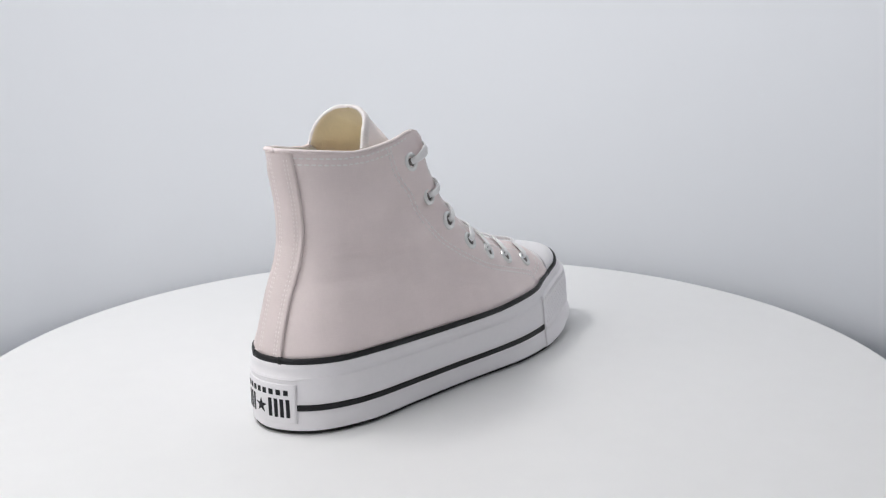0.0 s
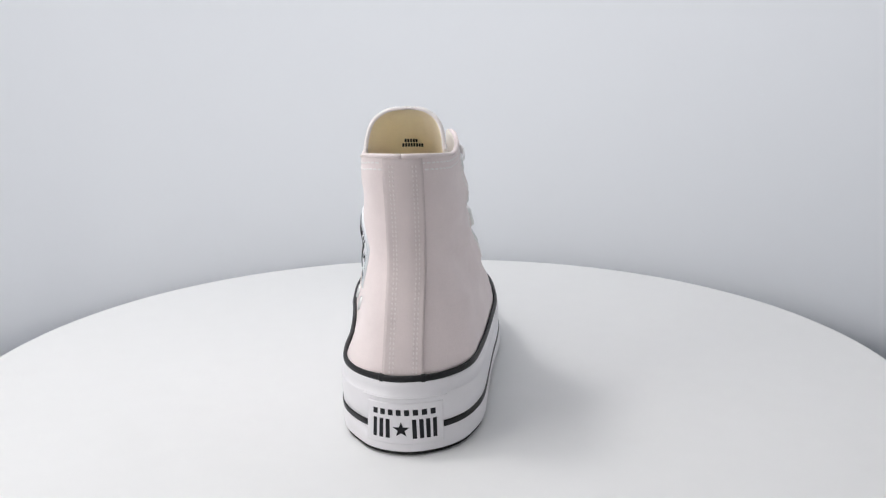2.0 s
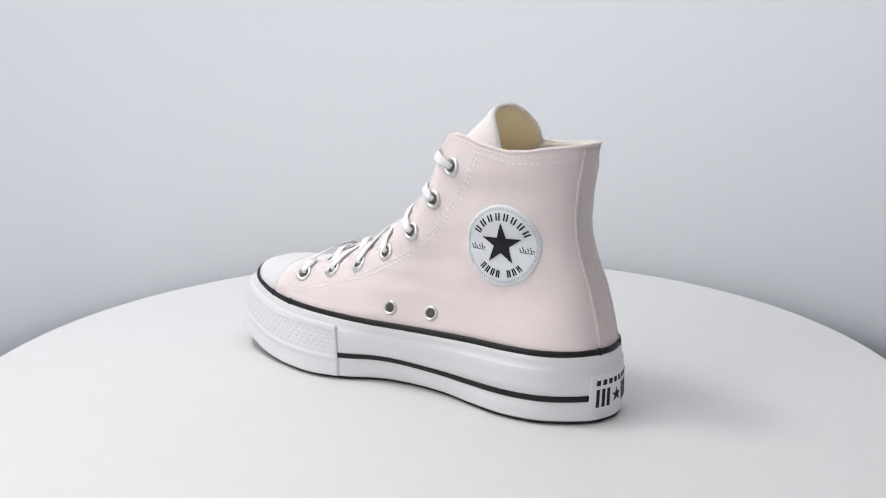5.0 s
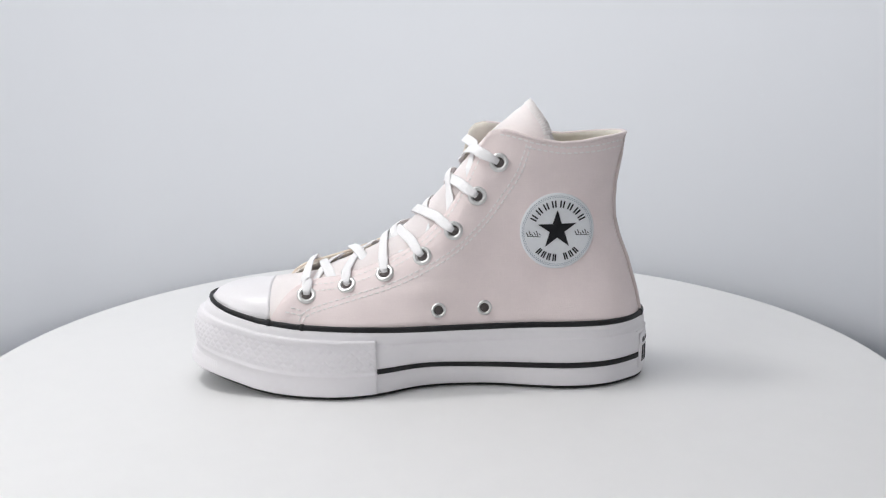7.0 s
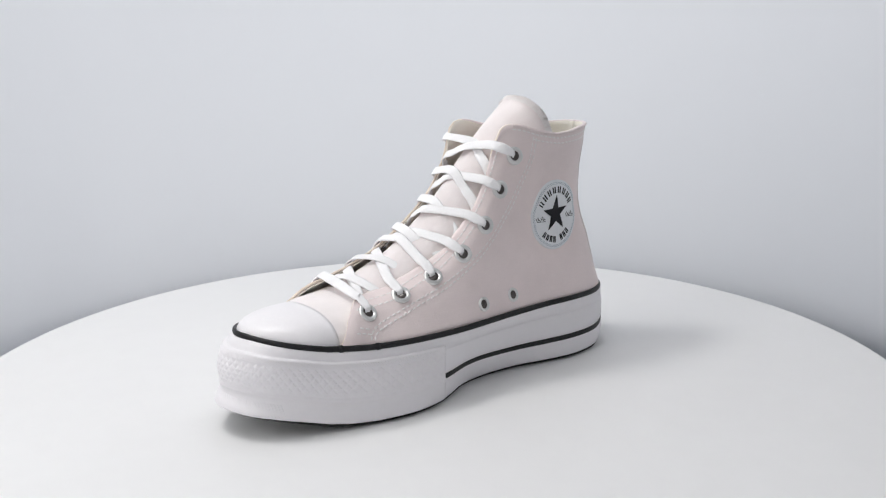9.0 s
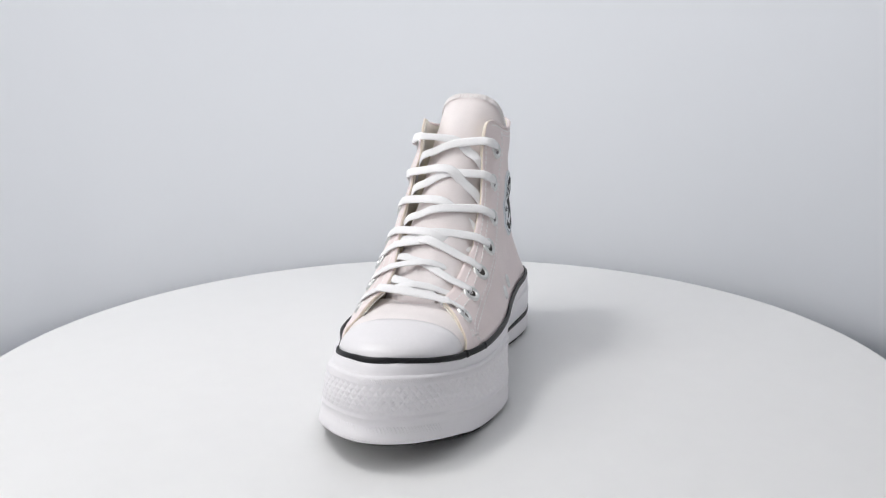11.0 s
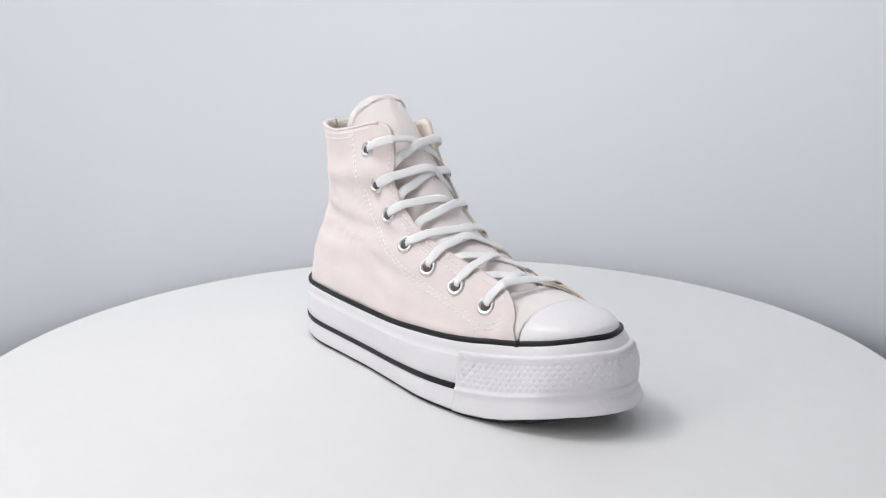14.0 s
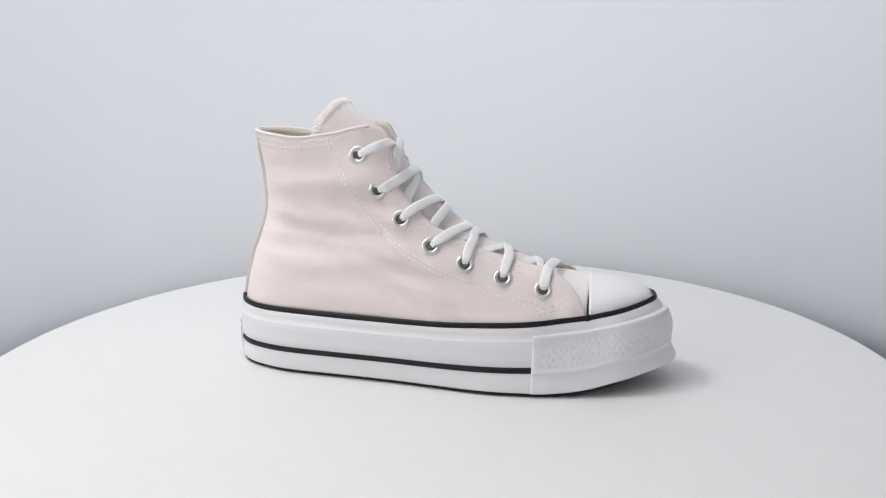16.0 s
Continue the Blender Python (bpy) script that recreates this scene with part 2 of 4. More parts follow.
def pipe_v(side, u):
    """Where the upper meets the sole, beside the foot's middle line."""
    if side > 0:
        v, c0, front = lerp_table(u, [-85, -62, -38, -13, 8, 30, 54, 80, 100], [41, 42, 44.5, 48, 51.5, 54, 55, 53.5, 47.5]), 4.5, 13.0
    else:
        v, c0, front = lerp_table(u, [-88, -55, -20, 12, 42, 68, 88, 100], [-32, -35.5, -38, -39.5, -37.5, -33, -24.5, -18.5]), 4.5, 13.0
    if u < -85:
        x = min(1.0, max(0.0, (u + 133.0) / 48.0))
        v = c0 + (v - c0) * math.sqrt(max(0.0, 1 - (1 - x) ** 2))
    if u > 100:
        x = min(1.0, (u - 100) / 39.5)
        v = front + (v - front) * (1 - x ** 1.8) ** (1 / 1.8)
    return v


PIPE_U = [-133, -130.5, -120, -105, -85, -62, -38, -13, 8, 30, 54, 80, 104, 123, 134.5, 139.5, 134.5, 121, 104, 88, 68, 42, 12, -20, -55, -88, -106, -119, -129]
PIPE = [(u, (4.5 if i == 0 else 13 if i == 15 else pipe_v(1 if i < 15 else -1, u))) for i, u in enumerate(PIPE_U)]
SUB = 12
LOOP_LOW = catmull([(u, v, 0) for u, v in BOTTOM], SUB, True)
LOOP_TOP = catmull([(u, v, 0) for u, v in PIPE], SUB, True)
NL = len(LOOP_LOW)


def loop_at(loop, j):
    i = int(math.floor(j))
    k = j - i
    return loop[i % NL].lerp(loop[(i + 1) % NL], k)


def loop_out(loop, j):
    d = loop_at(loop, j + 1.5) - loop_at(loop, j - 1.5)
    return Vector((-d.y, d.x, 0)).normalized()


# the outlines may run either way round
SIGN = -1.0 if loop_out(LOOP_LOW, 10 * SUB).y < 0 else 1.0


def wall_at(j, k, out=0.0):
    """A point of the sole's side: j along the outline, k from its lower edge (0) to the piping (1)."""
    b, w = loop_at(LOOP_LOW, j), loop_at(LOOP_TOP, j)
    n = loop_out(LOOP_TOP, j) * SIGN
    w = w + n * 3.4
    nb = loop_out(LOOP_LOW, j) * SIGN
    toe = smooth01(b.x, 112, 146)
    tip = smooth01(b.x, 112, 150)
    f = k * (1 - toe) + toe * k ** 4.0
    q = b.lerp(w, f)
    bulge = tip * (3.4 * math.exp(-((k - 0.10) / 0.13) ** 2) - 0.5 * math.exp(-((k - 0.30) / 0.1) ** 2) + 1.8 * math.exp(-((k - 0.62) / 0.22) ** 2))
    q = q + nb * (out + bulge)
    zb, zp = sole_low(b.x), pipe_z(w.x)
    return Vector((q.x, q.y, zb + (zp - zb) * k))


def ring_part(name, rows, mat, js, closed, parent, label="", shift=None):
    """A band round the sole from rows of (k, out), closed to a solid inwards."""
    verts = [wall_at(j, k + (shift(j) if shift else 0.0), o) for k, o in rows for j in js]
    faces = grid_faces(len(rows), len(js), wrap=closed)
    n = len(js)
    if not closed:
        faces.append(tuple(i * n for i in range(len(rows))))
        faces.append(tuple(i * n + n - 1 for i in reversed(range(len(rows)))))
    return link(name, mm(verts), faces, mat, parent, label)


def build_sole():
    js = list(range(NL))
    # outsole
    rows = [(0.0, -14.0), (0.0, -2.0), (0.012, -1.0), (0.055, -0.9), (0.066, -14.0)]
    verts = []
    for k, o in rows:
        for j in js:
            q = wall_at(j, k, o)
            q.z += 0.25 if k < 0.04 else 0.0
            verts.append(q)
    faces = grid_faces(len(rows), NL, wrap=True)
    faces += [tuple(reversed(range(NL)))]
    link("outsole", mm(verts), faces, SOLE, SHOE, "thin dark rubber outsole")
    # white platform with a step below the piping
    rows = [(0.06, -4.0), (0.06, -0.4), (0.072, 0.0), (0.10, 0.2), (0.2, 0.1), (0.335, 0.0), (0.345, -0.35), (0.425, -0.35), (0.435, 0.0), (0.55, 0.0), (0.70, 0.0), (0.79, 0.0), (0.805, -0.25), (0.81, -0.8), (0.9, -0.8), (0.955, -0.9), (0.985, -1.6), (0.99, -4.2), (0.985, -10)]
    verts = [wall_at(j, k, o) for k, o in rows for j in js]
    faces = grid_faces(len(rows), NL, wrap=True)
    faces += [tuple(range((len(rows) - 1) * NL, len(rows) * NL)), tuple(reversed(range(NL)))]
    platform = link("platform_sole", mm(verts), faces, RUBBER, SHOE, "thick white rubber platform sole")
    # piping
    path, nor = [], []
    for j in js:
        q = loop_at(LOOP_TOP, j) + loop_out(LOOP_TOP, j) * SIGN * 1.0
        path.append(Vector((q.x, q.y, pipe_z(q.x) + 0.4)))
        nor.append(loop_out(LOOP_TOP, j) * SIGN)
    verts = []
    for i, q in enumerate(path):
        for k in range(10):
            a = 2 * math.pi * k / 10
            verts.append(q + nor[i] * 1.25 * math.cos(a) + Vector((0, 0, 1)) * 2.0 * math.sin(a))
    faces = [(i * 10 + k, i * 10 + (k + 1) % 10, ((i + 1) % NL) * 10 + (k + 1) % 10, ((i + 1) % NL) * 10 + k) for i in range(NL) for k in range(10)]
    link("piping", mm(verts), faces, BLACK, SHOE, "black rubber piping round the upper")
    # lapped joints of the piping
    laps = [min(range(lo, hi), key=lambda j: abs(path[j].x - want)) for want, lo, hi in ((76.0, 5 * SUB, 15 * SUB), (97.0, 5 * SUB, 15 * SUB), (102.5, 15 * SUB, 25 * SUB))]
    laps += [min(range(-2 * SUB, 2 * SUB), key=lambda j: abs(path[j].y - want)) for want in (-6.0, 15.4)]
    for jj in laps:
        d = (path[jj + 1] - path[jj - 1]).normalized()
        verts = []
        for off, grow in ((-1.5, 0.9), (-1.1, 1.22), (0.9, 1.25), (1.4, 0.9)):
            for k in range(10):
                a = 2 * math.pi * k / 10
                verts.append(path[jj] + d * off + nor[jj] * 1.25 * grow * math.cos(a) + Vector((0, 0, 1)) * 2.0 * grow * math.sin(a))
        link("piping_joint", mm(verts), grid_faces(4, 10, wrap=True) + [tuple(range(10)), tuple(range(30, 40))], BLACK, SHOE)
    # bumper round the toe
    ja = next(j for j in range(5 * SUB, 15 * SUB) if loop_at(LOOP_LOW, j).x > 31.0)
    jb = next(j for j in range(15 * SUB, 25 * SUB) if loop_at(LOOP_LOW, j).x < 72.5)
    rows = [(0.06, -1.5), (0.06, 0.5), (0.072, 1.1), (0.09, 1.2), (0.12, 1.3), (0.16, 1.25), (0.2, 1.2), (0.26, 1.2), (0.325, 1.2), (0.345, 1.75), (0.372, 1.75), (0.39, 0.95), (0.41, 0.95), (0.48, 0.95), (0.55, 0.95), (0.62, 0.95), (0.69, 0.95), (0.762, 0.95), (0.775, 1.25), (0.85, 1.2), (0.862, 0.9), (0.868, -1.5)]
    bj = [ja + (jb - ja) * i / 170 for i in range(171)]
    bumper = ring_part("toe_bumper", rows, RUBBER, bj, False, SHOE, "white moulded rubber toe bumper")
    # its raised diamonds
    verts, faces = [], []
    total = sum((wall_at(bj[i + 1], 0.55) - wall_at(bj[i], 0.55)).length for i in range(170))
    count = int(total / 4.7)
    nrow = 5
    for r in range(nrow):
        for c in range(count):
            jc = ja + (jb - ja) * (c + 0.5 + (0.5 if r % 2 else 0.0)) / (count + 0.6)
            dj = (jb - ja) / count * 0.5
            kc, dk = 0.425 + 0.332 * (r + 0.5) / nrow, 0.332 / nrow * 0.86
            m = len(verts)
            verts += [wall_at(jc - dj * 0.96, kc, 0.9), wall_at(jc, kc - dk, 0.9), wall_at(jc + dj * 0.96, kc, 0.9), wall_at(jc, kc + dk, 0.9)]
            verts += [wall_at(jc - dj * 0.46, kc, 1.22), wall_at(jc, kc - dk * 0.46, 1.22), wall_at(jc + dj * 0.46, kc, 1.22), wall_at(jc, kc + dk * 0.46, 1.22)]
            faces += [(m + a, m + (a + 1) % 4, m + 4 + (a + 1) % 4, m + 4 + a) for a in range(4)] + [(m + 4, m + 5, m + 6, m + 7)]
    tagged(link("diamond_relief", mm(verts), faces, RUBBER, bumper, "raised diamond pattern", smooth=False), kind="stuff")
    # fine slanting ribs above the diamonds and below them
    verts, faces = [], []
    for k0, k1, step, o in ((0.782, 0.845, 1.25, 1.22), (0.10, 0.26, 1.9, 1.28)):
        cnt = int(total / step)
        for c in range(3, cnt - 3):
            jc = ja + (jb - ja) * c / cnt
            if k0 < 0.2 and not (0.36 < c / cnt < 0.62):
                continue
            dj = (jb - ja) / cnt
            m = len(verts)
            lean = dj * 1.6
            verts += [wall_at(jc - dj * 0.35, k0, o), wall_at(jc + dj * 0.35, k0, o), wall_at(jc + dj * 0.35 + lean, k1, o), wall_at(jc - dj * 0.35 + lean, k1, o)]
            verts += [wall_at(jc, k0 + 0.004, o + 0.3), wall_at(jc + lean, k1 - 0.004, o + 0.3)]
            faces += [(m, m + 1, m + 4), (m + 1, m + 2, m + 5, m + 4), (m + 2, m + 3, m + 5), (m + 3, m, m + 4, m + 5)]
    tagged(link("fine_ribs", mm(verts), faces, RUBBER, bumper, "fine slanting ribs", smooth=False), kind="stuff")
    # heel label
    def heel_j(v):
        js2 = [j * 0.25 for j in range(-4 * 3 * SUB, 4 * 3 * SUB)]
        return min(js2, key=lambda j: abs(wall_at(j, 0.4).y - v))
    l0, l1 = heel_j(-15.6), heel_j(23.2)
    lj = [l0 + (l1 - l0) * i / 24 for i in range(25)]
    rows = [(0.17, -0.5), (0.17, 0.55), (0.185, 0.8), (0.3, 0.8), (0.5, 0.8), (0.70, 0.8), (0.715, 0.55), (0.715, -0.5)]
    label = ring_part("heel_label", rows, RUBBER, lj, False, SHOE, "white rubber heel label with black print")
    rows = [(0.765, -0.6), (0.765, 0.15), (0.775, 0.5), (0.785, 0.15), (0.785, -0.6)]
    h0, h1 = heel_j(-18.0), heel_j(26.0)
    ring_part("heel_ridge", rows, RUBBER, [h0 + (h1 - h0) * i / 24 for i in range(25)], False, platform)
    # black stripe between bumper and label, both sides
    rows = [(0.345, -0.6), (0.345, 0.25), (0.36, 0.4), (0.41, 0.4), (0.425, 0.25), (0.425, -0.6)]
    ring_part("stripe", rows, BLACK, [l1 + (ja - l1) * i / 120 for i in range(121)], False, platform, "thin black stripe",
              lambda j: 0.035 * math.exp(-((loop_at(LOOP_LOW, j).x - 4) / 28) ** 2))
    ring_part("stripe", rows, BLACK, [jb + (l0 + NL - jb) * i / 120 for i in range(121)], False, platform, "thin black stripe")
    # print on the label: a star between bars
    def block(x0, x1, k0, k1):
        a = [wall_at(l1 + (l0 - l1) * x, k, o) for o in (0.75, 1.0) for x, k in ((x0, k0), (x1, k0), (x1, k1), (x0, k1))]
        return a, [(3, 2, 1, 0), (4, 5, 6, 7), (0, 1, 5, 4), (1, 2, 6, 5), (2, 3, 7, 6), (3, 0, 4, 7)]

    verts, faces = [], []

    def put(v, f):
        m = len(verts)
        verts.extend(v)
        faces.extend([tuple(m + a for a in q) for q in f])

    for i in range(8):
        x = 0.095 + 0.105 * i
        put(*block(x, x + 0.062, 0.56, 0.635))
    for x in (0.10, 0.19, 0.275, 0.605, 0.69, 0.77, 0.855):
        put(*block(x, x + 0.05, 0.25, 0.505))
    link("label_print", mm(verts), faces, INK, label, "black printed bars", smooth=False)
    pts = []
    for i in range(10):
        a = math.pi / 2 + i * math.pi / 5
        r = 1.0 if i % 2 == 0 else 0.4
        pts.append((0.468 + 0.108 * r * math.cos(a), 0.37 + 0.105 * r * math.sin(a)))
    v = [wall_at(l1 + (l0 - l1) * x, k, 0.75) for x, k in pts] + [wall_at(l1 + (l0 - l1) * x, k, 1.02) for x, k in pts]
    f = [tuple(range(10, 20)), tuple(reversed(range(10)))] + [(i, (i + 1) % 10, 10 + (i + 1) % 10, 10 + i) for i in range(10)]
    link("label_star", mm(v), f, INK, label, "black printed star", smooth=False)


build_sole()


# ---- the upper ----
def back_u(z):
    return lerp_table(z, [36, 45, 55, 73, 89, 100, 110, 122, 136, 151, 160], [-132.5, -131, -129, -123.8, -117.5, -114.8, -114, -114.6, -117, -120.5, -121.5])


def edge_z(side, u):
    """The free edge of a quarter: the collar, then the lacing edge down to the toe cap."""
    if side > 0:
        return lerp_table(u, [-135, -112, -100, -80, -62, -49, -43, -38, -35, -28.5, -20.6, -10.3, 0, 14, 24.5, 38.5, 56, 70, 77, 83, 88, 93, 96.8],
                          [152.5, 150.5, 148.6, 147.8, 151, 155, 156, 155.6, 153.5, 141, 122.5, 106.7, 96.4, 84.2, 79, 73.3, 67.4, 65.4, 64.6, 62, 57.6, 50.4, 43.2])
    return lerp_table(u, [-135, -110, -93, -77, -55, -42, -33, -28, -24, -20.8, -15.8, -6.8, 8, 22, 40, 61, 76, 84, 90, 96, 102.5],
                      [152.5, 150.4, 149.0, 149.4, 152.8, 156, 157, 155.8, 152, 139, 120.5, 108, 95.7, 87.6, 79.8, 73.6, 69.5, 66.3, 62.5, 56, 43.4])


def edge_v(side, u):
    if side > 0:
        return lerp_table(u, [-85, -62, -45, -35, -22, -8, 20, 45, 70, 77, 82.5, 88, 92.5, 96.8], [30.5, 31.2, 30, 26.5, 27, 29, 30.5, 29.5, 29, 33.5, 39, 44.8, 47.6, 48.4])
    return lerp_table(u, [-85, -60, -42, -30, -22, -16, -6, 8, 26, 42, 60, 76, 88, 102.5], [-20, -21, -18.5, -13.5, -13, -14.7, -16.7, -17.8, -13, -9, -5.2, -4.8, -9.5, -18])


T_REAR_A, G_REAR_A = [0, 0.06, 0.14, 0.25, 0.42, 0.62, 0.8, 1], [0, 0.3, 0.62, 0.88, 1.06, 1.05, 0.95, 1]
T_REAR_B, G_REAR_B = [0, 0.12, 0.22, 0.34, 0.515, 0.72, 1], [0, 0.09, 0.26, 0.52, 0.80, 0.88, 1]
T_FRONT, G_FRONT = [0, 0.1, 0.2, 0.5, 0.8, 0.92, 1], {1: [0, 0.03, 0.10, 0.29, 0.56, 0.80, 1], -1: [0, 0.04, 0.12, 0.33, 0.60, 0.82, 1]}


def pchip(x, xs, ys):
    i = max(0, min(len(xs) - 2, int(np.searchsorted(xs, x)) - 1))

    def slope(k):
        if k == 0 or k == len(xs) - 1:
            a = min(max(k, 1), len(xs) - 1)
            return (ys[a] - ys[a - 1]) / (xs[a] - xs[a - 1])
        return (ys[k + 1] - ys[k - 1]) / (xs[k + 1] - xs[k - 1])

    h = xs[i + 1] - xs[i]
    t = min(1.0, max(0.0, (x - xs[i]) / h))
    return (ys[i] * (1 + 2 * t) * (1 - t) ** 2 + slope(i) * h * t * (1 - t) ** 2 + ys[i + 1] * t * t * (3 - 2 * t) + slope(i + 1) * h * t * t * (t - 1))


def softened(fn, sigma):
    us = np.arange(-180, 160)
    raw = np.array([fn(float(u)) for u in us])
    k = np.exp(-0.5 * (np.arange(-40, 41) / sigma) ** 2)
    pad = np.concatenate([np.full(40, raw[0]), raw, np.full(40, raw[-1])])
    return us, np.convolve(pad, k / k.sum(), "valid")


SOFT_Z = {s: softened(lambda u, s=s: edge_z(s, u), 9.0) for s in (1, -1)}
SOFT_V = {s: softened(lambda u, s=s: edge_v(s, u), 6.0) for s in (1, -1)}


TOE_U, TOE_Z = [40, 60, 72, 80, 90, 98, 105, 115, 125, 132, 136, 139.5], [66, 65.2, 64.2, 63.4, 62.2, 61.0, 60.2, 59.6, 58.4, 56.6, 54.5, 50.6]


def toe_top(u):
    return lerp_table(u, TOE_U, TOE_Z)


def vamp_v(side, u, z):
    """Half breadth of the vamp's arch at a height."""
    a, b = pipe_v(1, u), pipe_v(-1, u)
    zp = pipe_z(u) - 0.5
    s = min(1.0, max(0.0, (z - zp) / (toe_top(u) - zp))) ** 1.25
    return (a + b) / 2 + side * (a - b) / 2 * (1 - s * s) ** 0.425


def quarter_v(side, u, z):
    """The side surface of the upper: how far from the middle plane it lies at (u, z)."""
    ur = max(u, -84.9)
    zp = pipe_z(ur)
    near = smooth01(ur, 55, 85)
    ze = lerp_table(ur, *SOFT_Z[side]) * (1 - near) + edge_z(side, ur) * near
    t = min(1.0, max(0.0, (z - zp) / max(ze - zp, 1e-3)))
    vp = pipe_v(side, ur)
    ve = lerp_table(ur, *SOFT_V[side]) * (1 - near) + edge_v(side, ur) * near
    w = smooth01(u, -100, 8)
    rear = pchip(t, T_REAR_A, G_REAR_A) if side > 0 else pchip(t, T_REAR_B, G_REAR_B)
    g = rear * (1 - w) + pchip(t, T_FRONT, G_FRONT[side]) * w
    v = vp + (ve - vp) * g
    # soft creases in the cloth
    fold = 1.2 * noise.noise(Vector((u * 0.022, side * 7.3, z * 0.05))) * math.sin(math.pi * t) * smooth01(-u, -60, 20)
    fold += 1.5 * noise.noise(Vector((u * 0.012 + z * 0.012, side * 3.1, z * 0.085))) * math.sin(math.pi * t) * smooth01(-u, -40, 10)
    if side < 0:
        fold *= 2.3
        fold += 1.9 * noise.noise(Vector((u * 0.02 - z * 0.03, 9.1, z * 0.11 + u * 0.015))) * math.sin(math.pi * t) * smooth01(-u, -50, 0)
        crease = noise.noise(Vector((u * 0.022 - z * 0.02, 5.7, z * 0.13 + u * 0.04)))
        fold += 2.8 * (0.35 - abs(crease)) * math.sin(math.pi * t) ** 1.5 * smooth01(-u, -30, 20)
    v += side * fold
    # the front tip lies flat on the vamp
    lay = smooth01(u, 80, 91) if side > 0 else smooth01(u, 84, 95)
    if lay > 0:
        v += side * lay * max(0.0, side * (vamp_v(side, u, z) - v) + 2.0)
    ub = back_u(z)
    if u < ub + 48:
        x = max(0.0, (u - ub) / 48.0)
        p = 2.4 if side > 0 else 2.1
        v = 4.5 + (v - 4.5) * max(0.0, 1 - (1 - x) ** p) ** (1 / p)
    return v


def q_point(side, u, z, off=0.0):
    q = Vector((u, quarter_v(side, u, z), z))
    if off:
        du = Vector((1.0, quarter_v(side, u + 0.5, z) - quarter_v(side, u - 0.5, z), 0))
        dz = Vector((0, quarter_v(side, u, z + 0.5) - quarter_v(side, u, z - 0.5), 1.0))
        n = du.cross(dz)
        n = (n * (-1 if n.y * side < 0 else 1)).normalized()
        q = q + n * off
    return q


def q_normal(side, u, z):
    du = Vector((2.0, quarter_v(side, u + 1, z) - quarter_v(side, u - 1, z), 0))
    dz = Vector((0, quarter_v(side, u, z + 1) - quarter_v(side, u, z - 1), 2.0))
    n = du.cross(dz)
    return (n * (-1 if n.y * side < 0 else 1)).normalized()


def build_quarter(side):
    cols = [-133 + 48 * (1 - math.cos(i * math.pi / 2 / 22)) for i in range(22)]
    last = 96.6 if side > 0 else 102.3
    u = -85.0
    while u < last - 1.0:
        cols.append(u)
        u += 1.3 if -52 < u < -8 else 2.4
    cols.append(last)
    nrow = 34
    grid = []
    for u0 in cols:
        col = []
        zp, ze = pipe_z(u0) - 1.0, edge_z(side, u0)
        for i in range(nrow):
            z = zp + (ze - zp) * (i / (nrow - 1)) ** 0.92
            f = max(0.0, min(1.0, (-50 - u0) / 80.0))
            u = u0 + (back_u(z) + 133) * f ** 0.8 if u0 < -50 else u0
            if u0 <= -132.99:
                u = back_u(z)
            col.append(Vector((u, quarter_v(side, u, z), z)))
        grid.append(col)
    n, m = len(grid), nrow
    nor = []
    for i in range(n):
        r = []
        for j in range(m):
            du = grid[min(i + 1, n - 1)][j] - grid[max(i - 1, 0)][j]
            dz = grid[i][min(j + 1, m - 1)] - grid[i][max(j - 1, 0)]
            q = du.cross(dz) * -side
            if i < 3:
                q = Vector((-1, 0.15 * side * i, 0))
            r.append(q.normalized() if q.length > 1e-6 else Vector((0, side, 0)))
        nor.append(r)
    sheet = lambda o: [[grid[i][j] + nor[i][j] * o for j in range(m)] for i in range(n)]
    thick_sheet("quarter", sheet(0.0), sheet(-1.5), [PINK, RAW], SHOE, "pale pink canvas side panel", rim=1, back=1)
    low = 0.3
    lin = lambda o: [[grid[i][j] + nor[i][j] * o - Vector((0, 0, low * j / (m - 1))) for j in range(m)] for i in range(n)]
    thick_sheet("lining", lin(-1.55), lin(-2.4), [CREAM], SHOE, "cream cotton lining")


for s in (1, -1):
    build_quarter(s)


# ---- rolled edge of the collar ----
def build_binding(side):
    u, pts = -84.0, []
    z = edge_z(side, -133)
    for i in range(22):
        u0 = -133 + 48 * (1 - math.cos(i * math.pi / 2 / 22))
        z = edge_z(side, u0)
        f = max(0.0, min(1.0, (-50 - u0) / 80.0))
        uu = u0 + (back_u(z) + 133) * f ** 0.8 if i else back_u(z)
        pts.append((uu, z))
    end = -43 if side > 0 else -35
    while pts[-1][0] < end - 2:
        a = pts[-1][0] + 2.0
        pts.append((a, edge_z(side, a)))
    path = [Vector((a, quarter_v(side, a, b), b - 0.5)) for a, b in pts]
    inward = [Vector((0, -side * 0.75, 0)) if i > 8 else Vector((0.75, 0, 0)) for i in range(len(path))]
    path = [q + w for q, w in zip(path, inward)]
    v, f = sweep(path, [Vector((0, 0, 1))] * len(path), 1.35, 1.1, 10, 1.0)
    link("collar_binding", mm(v), f, PINK, SHOE, "rolled pale pink collar edge")


for s in (1, -1):
    build_binding(s)


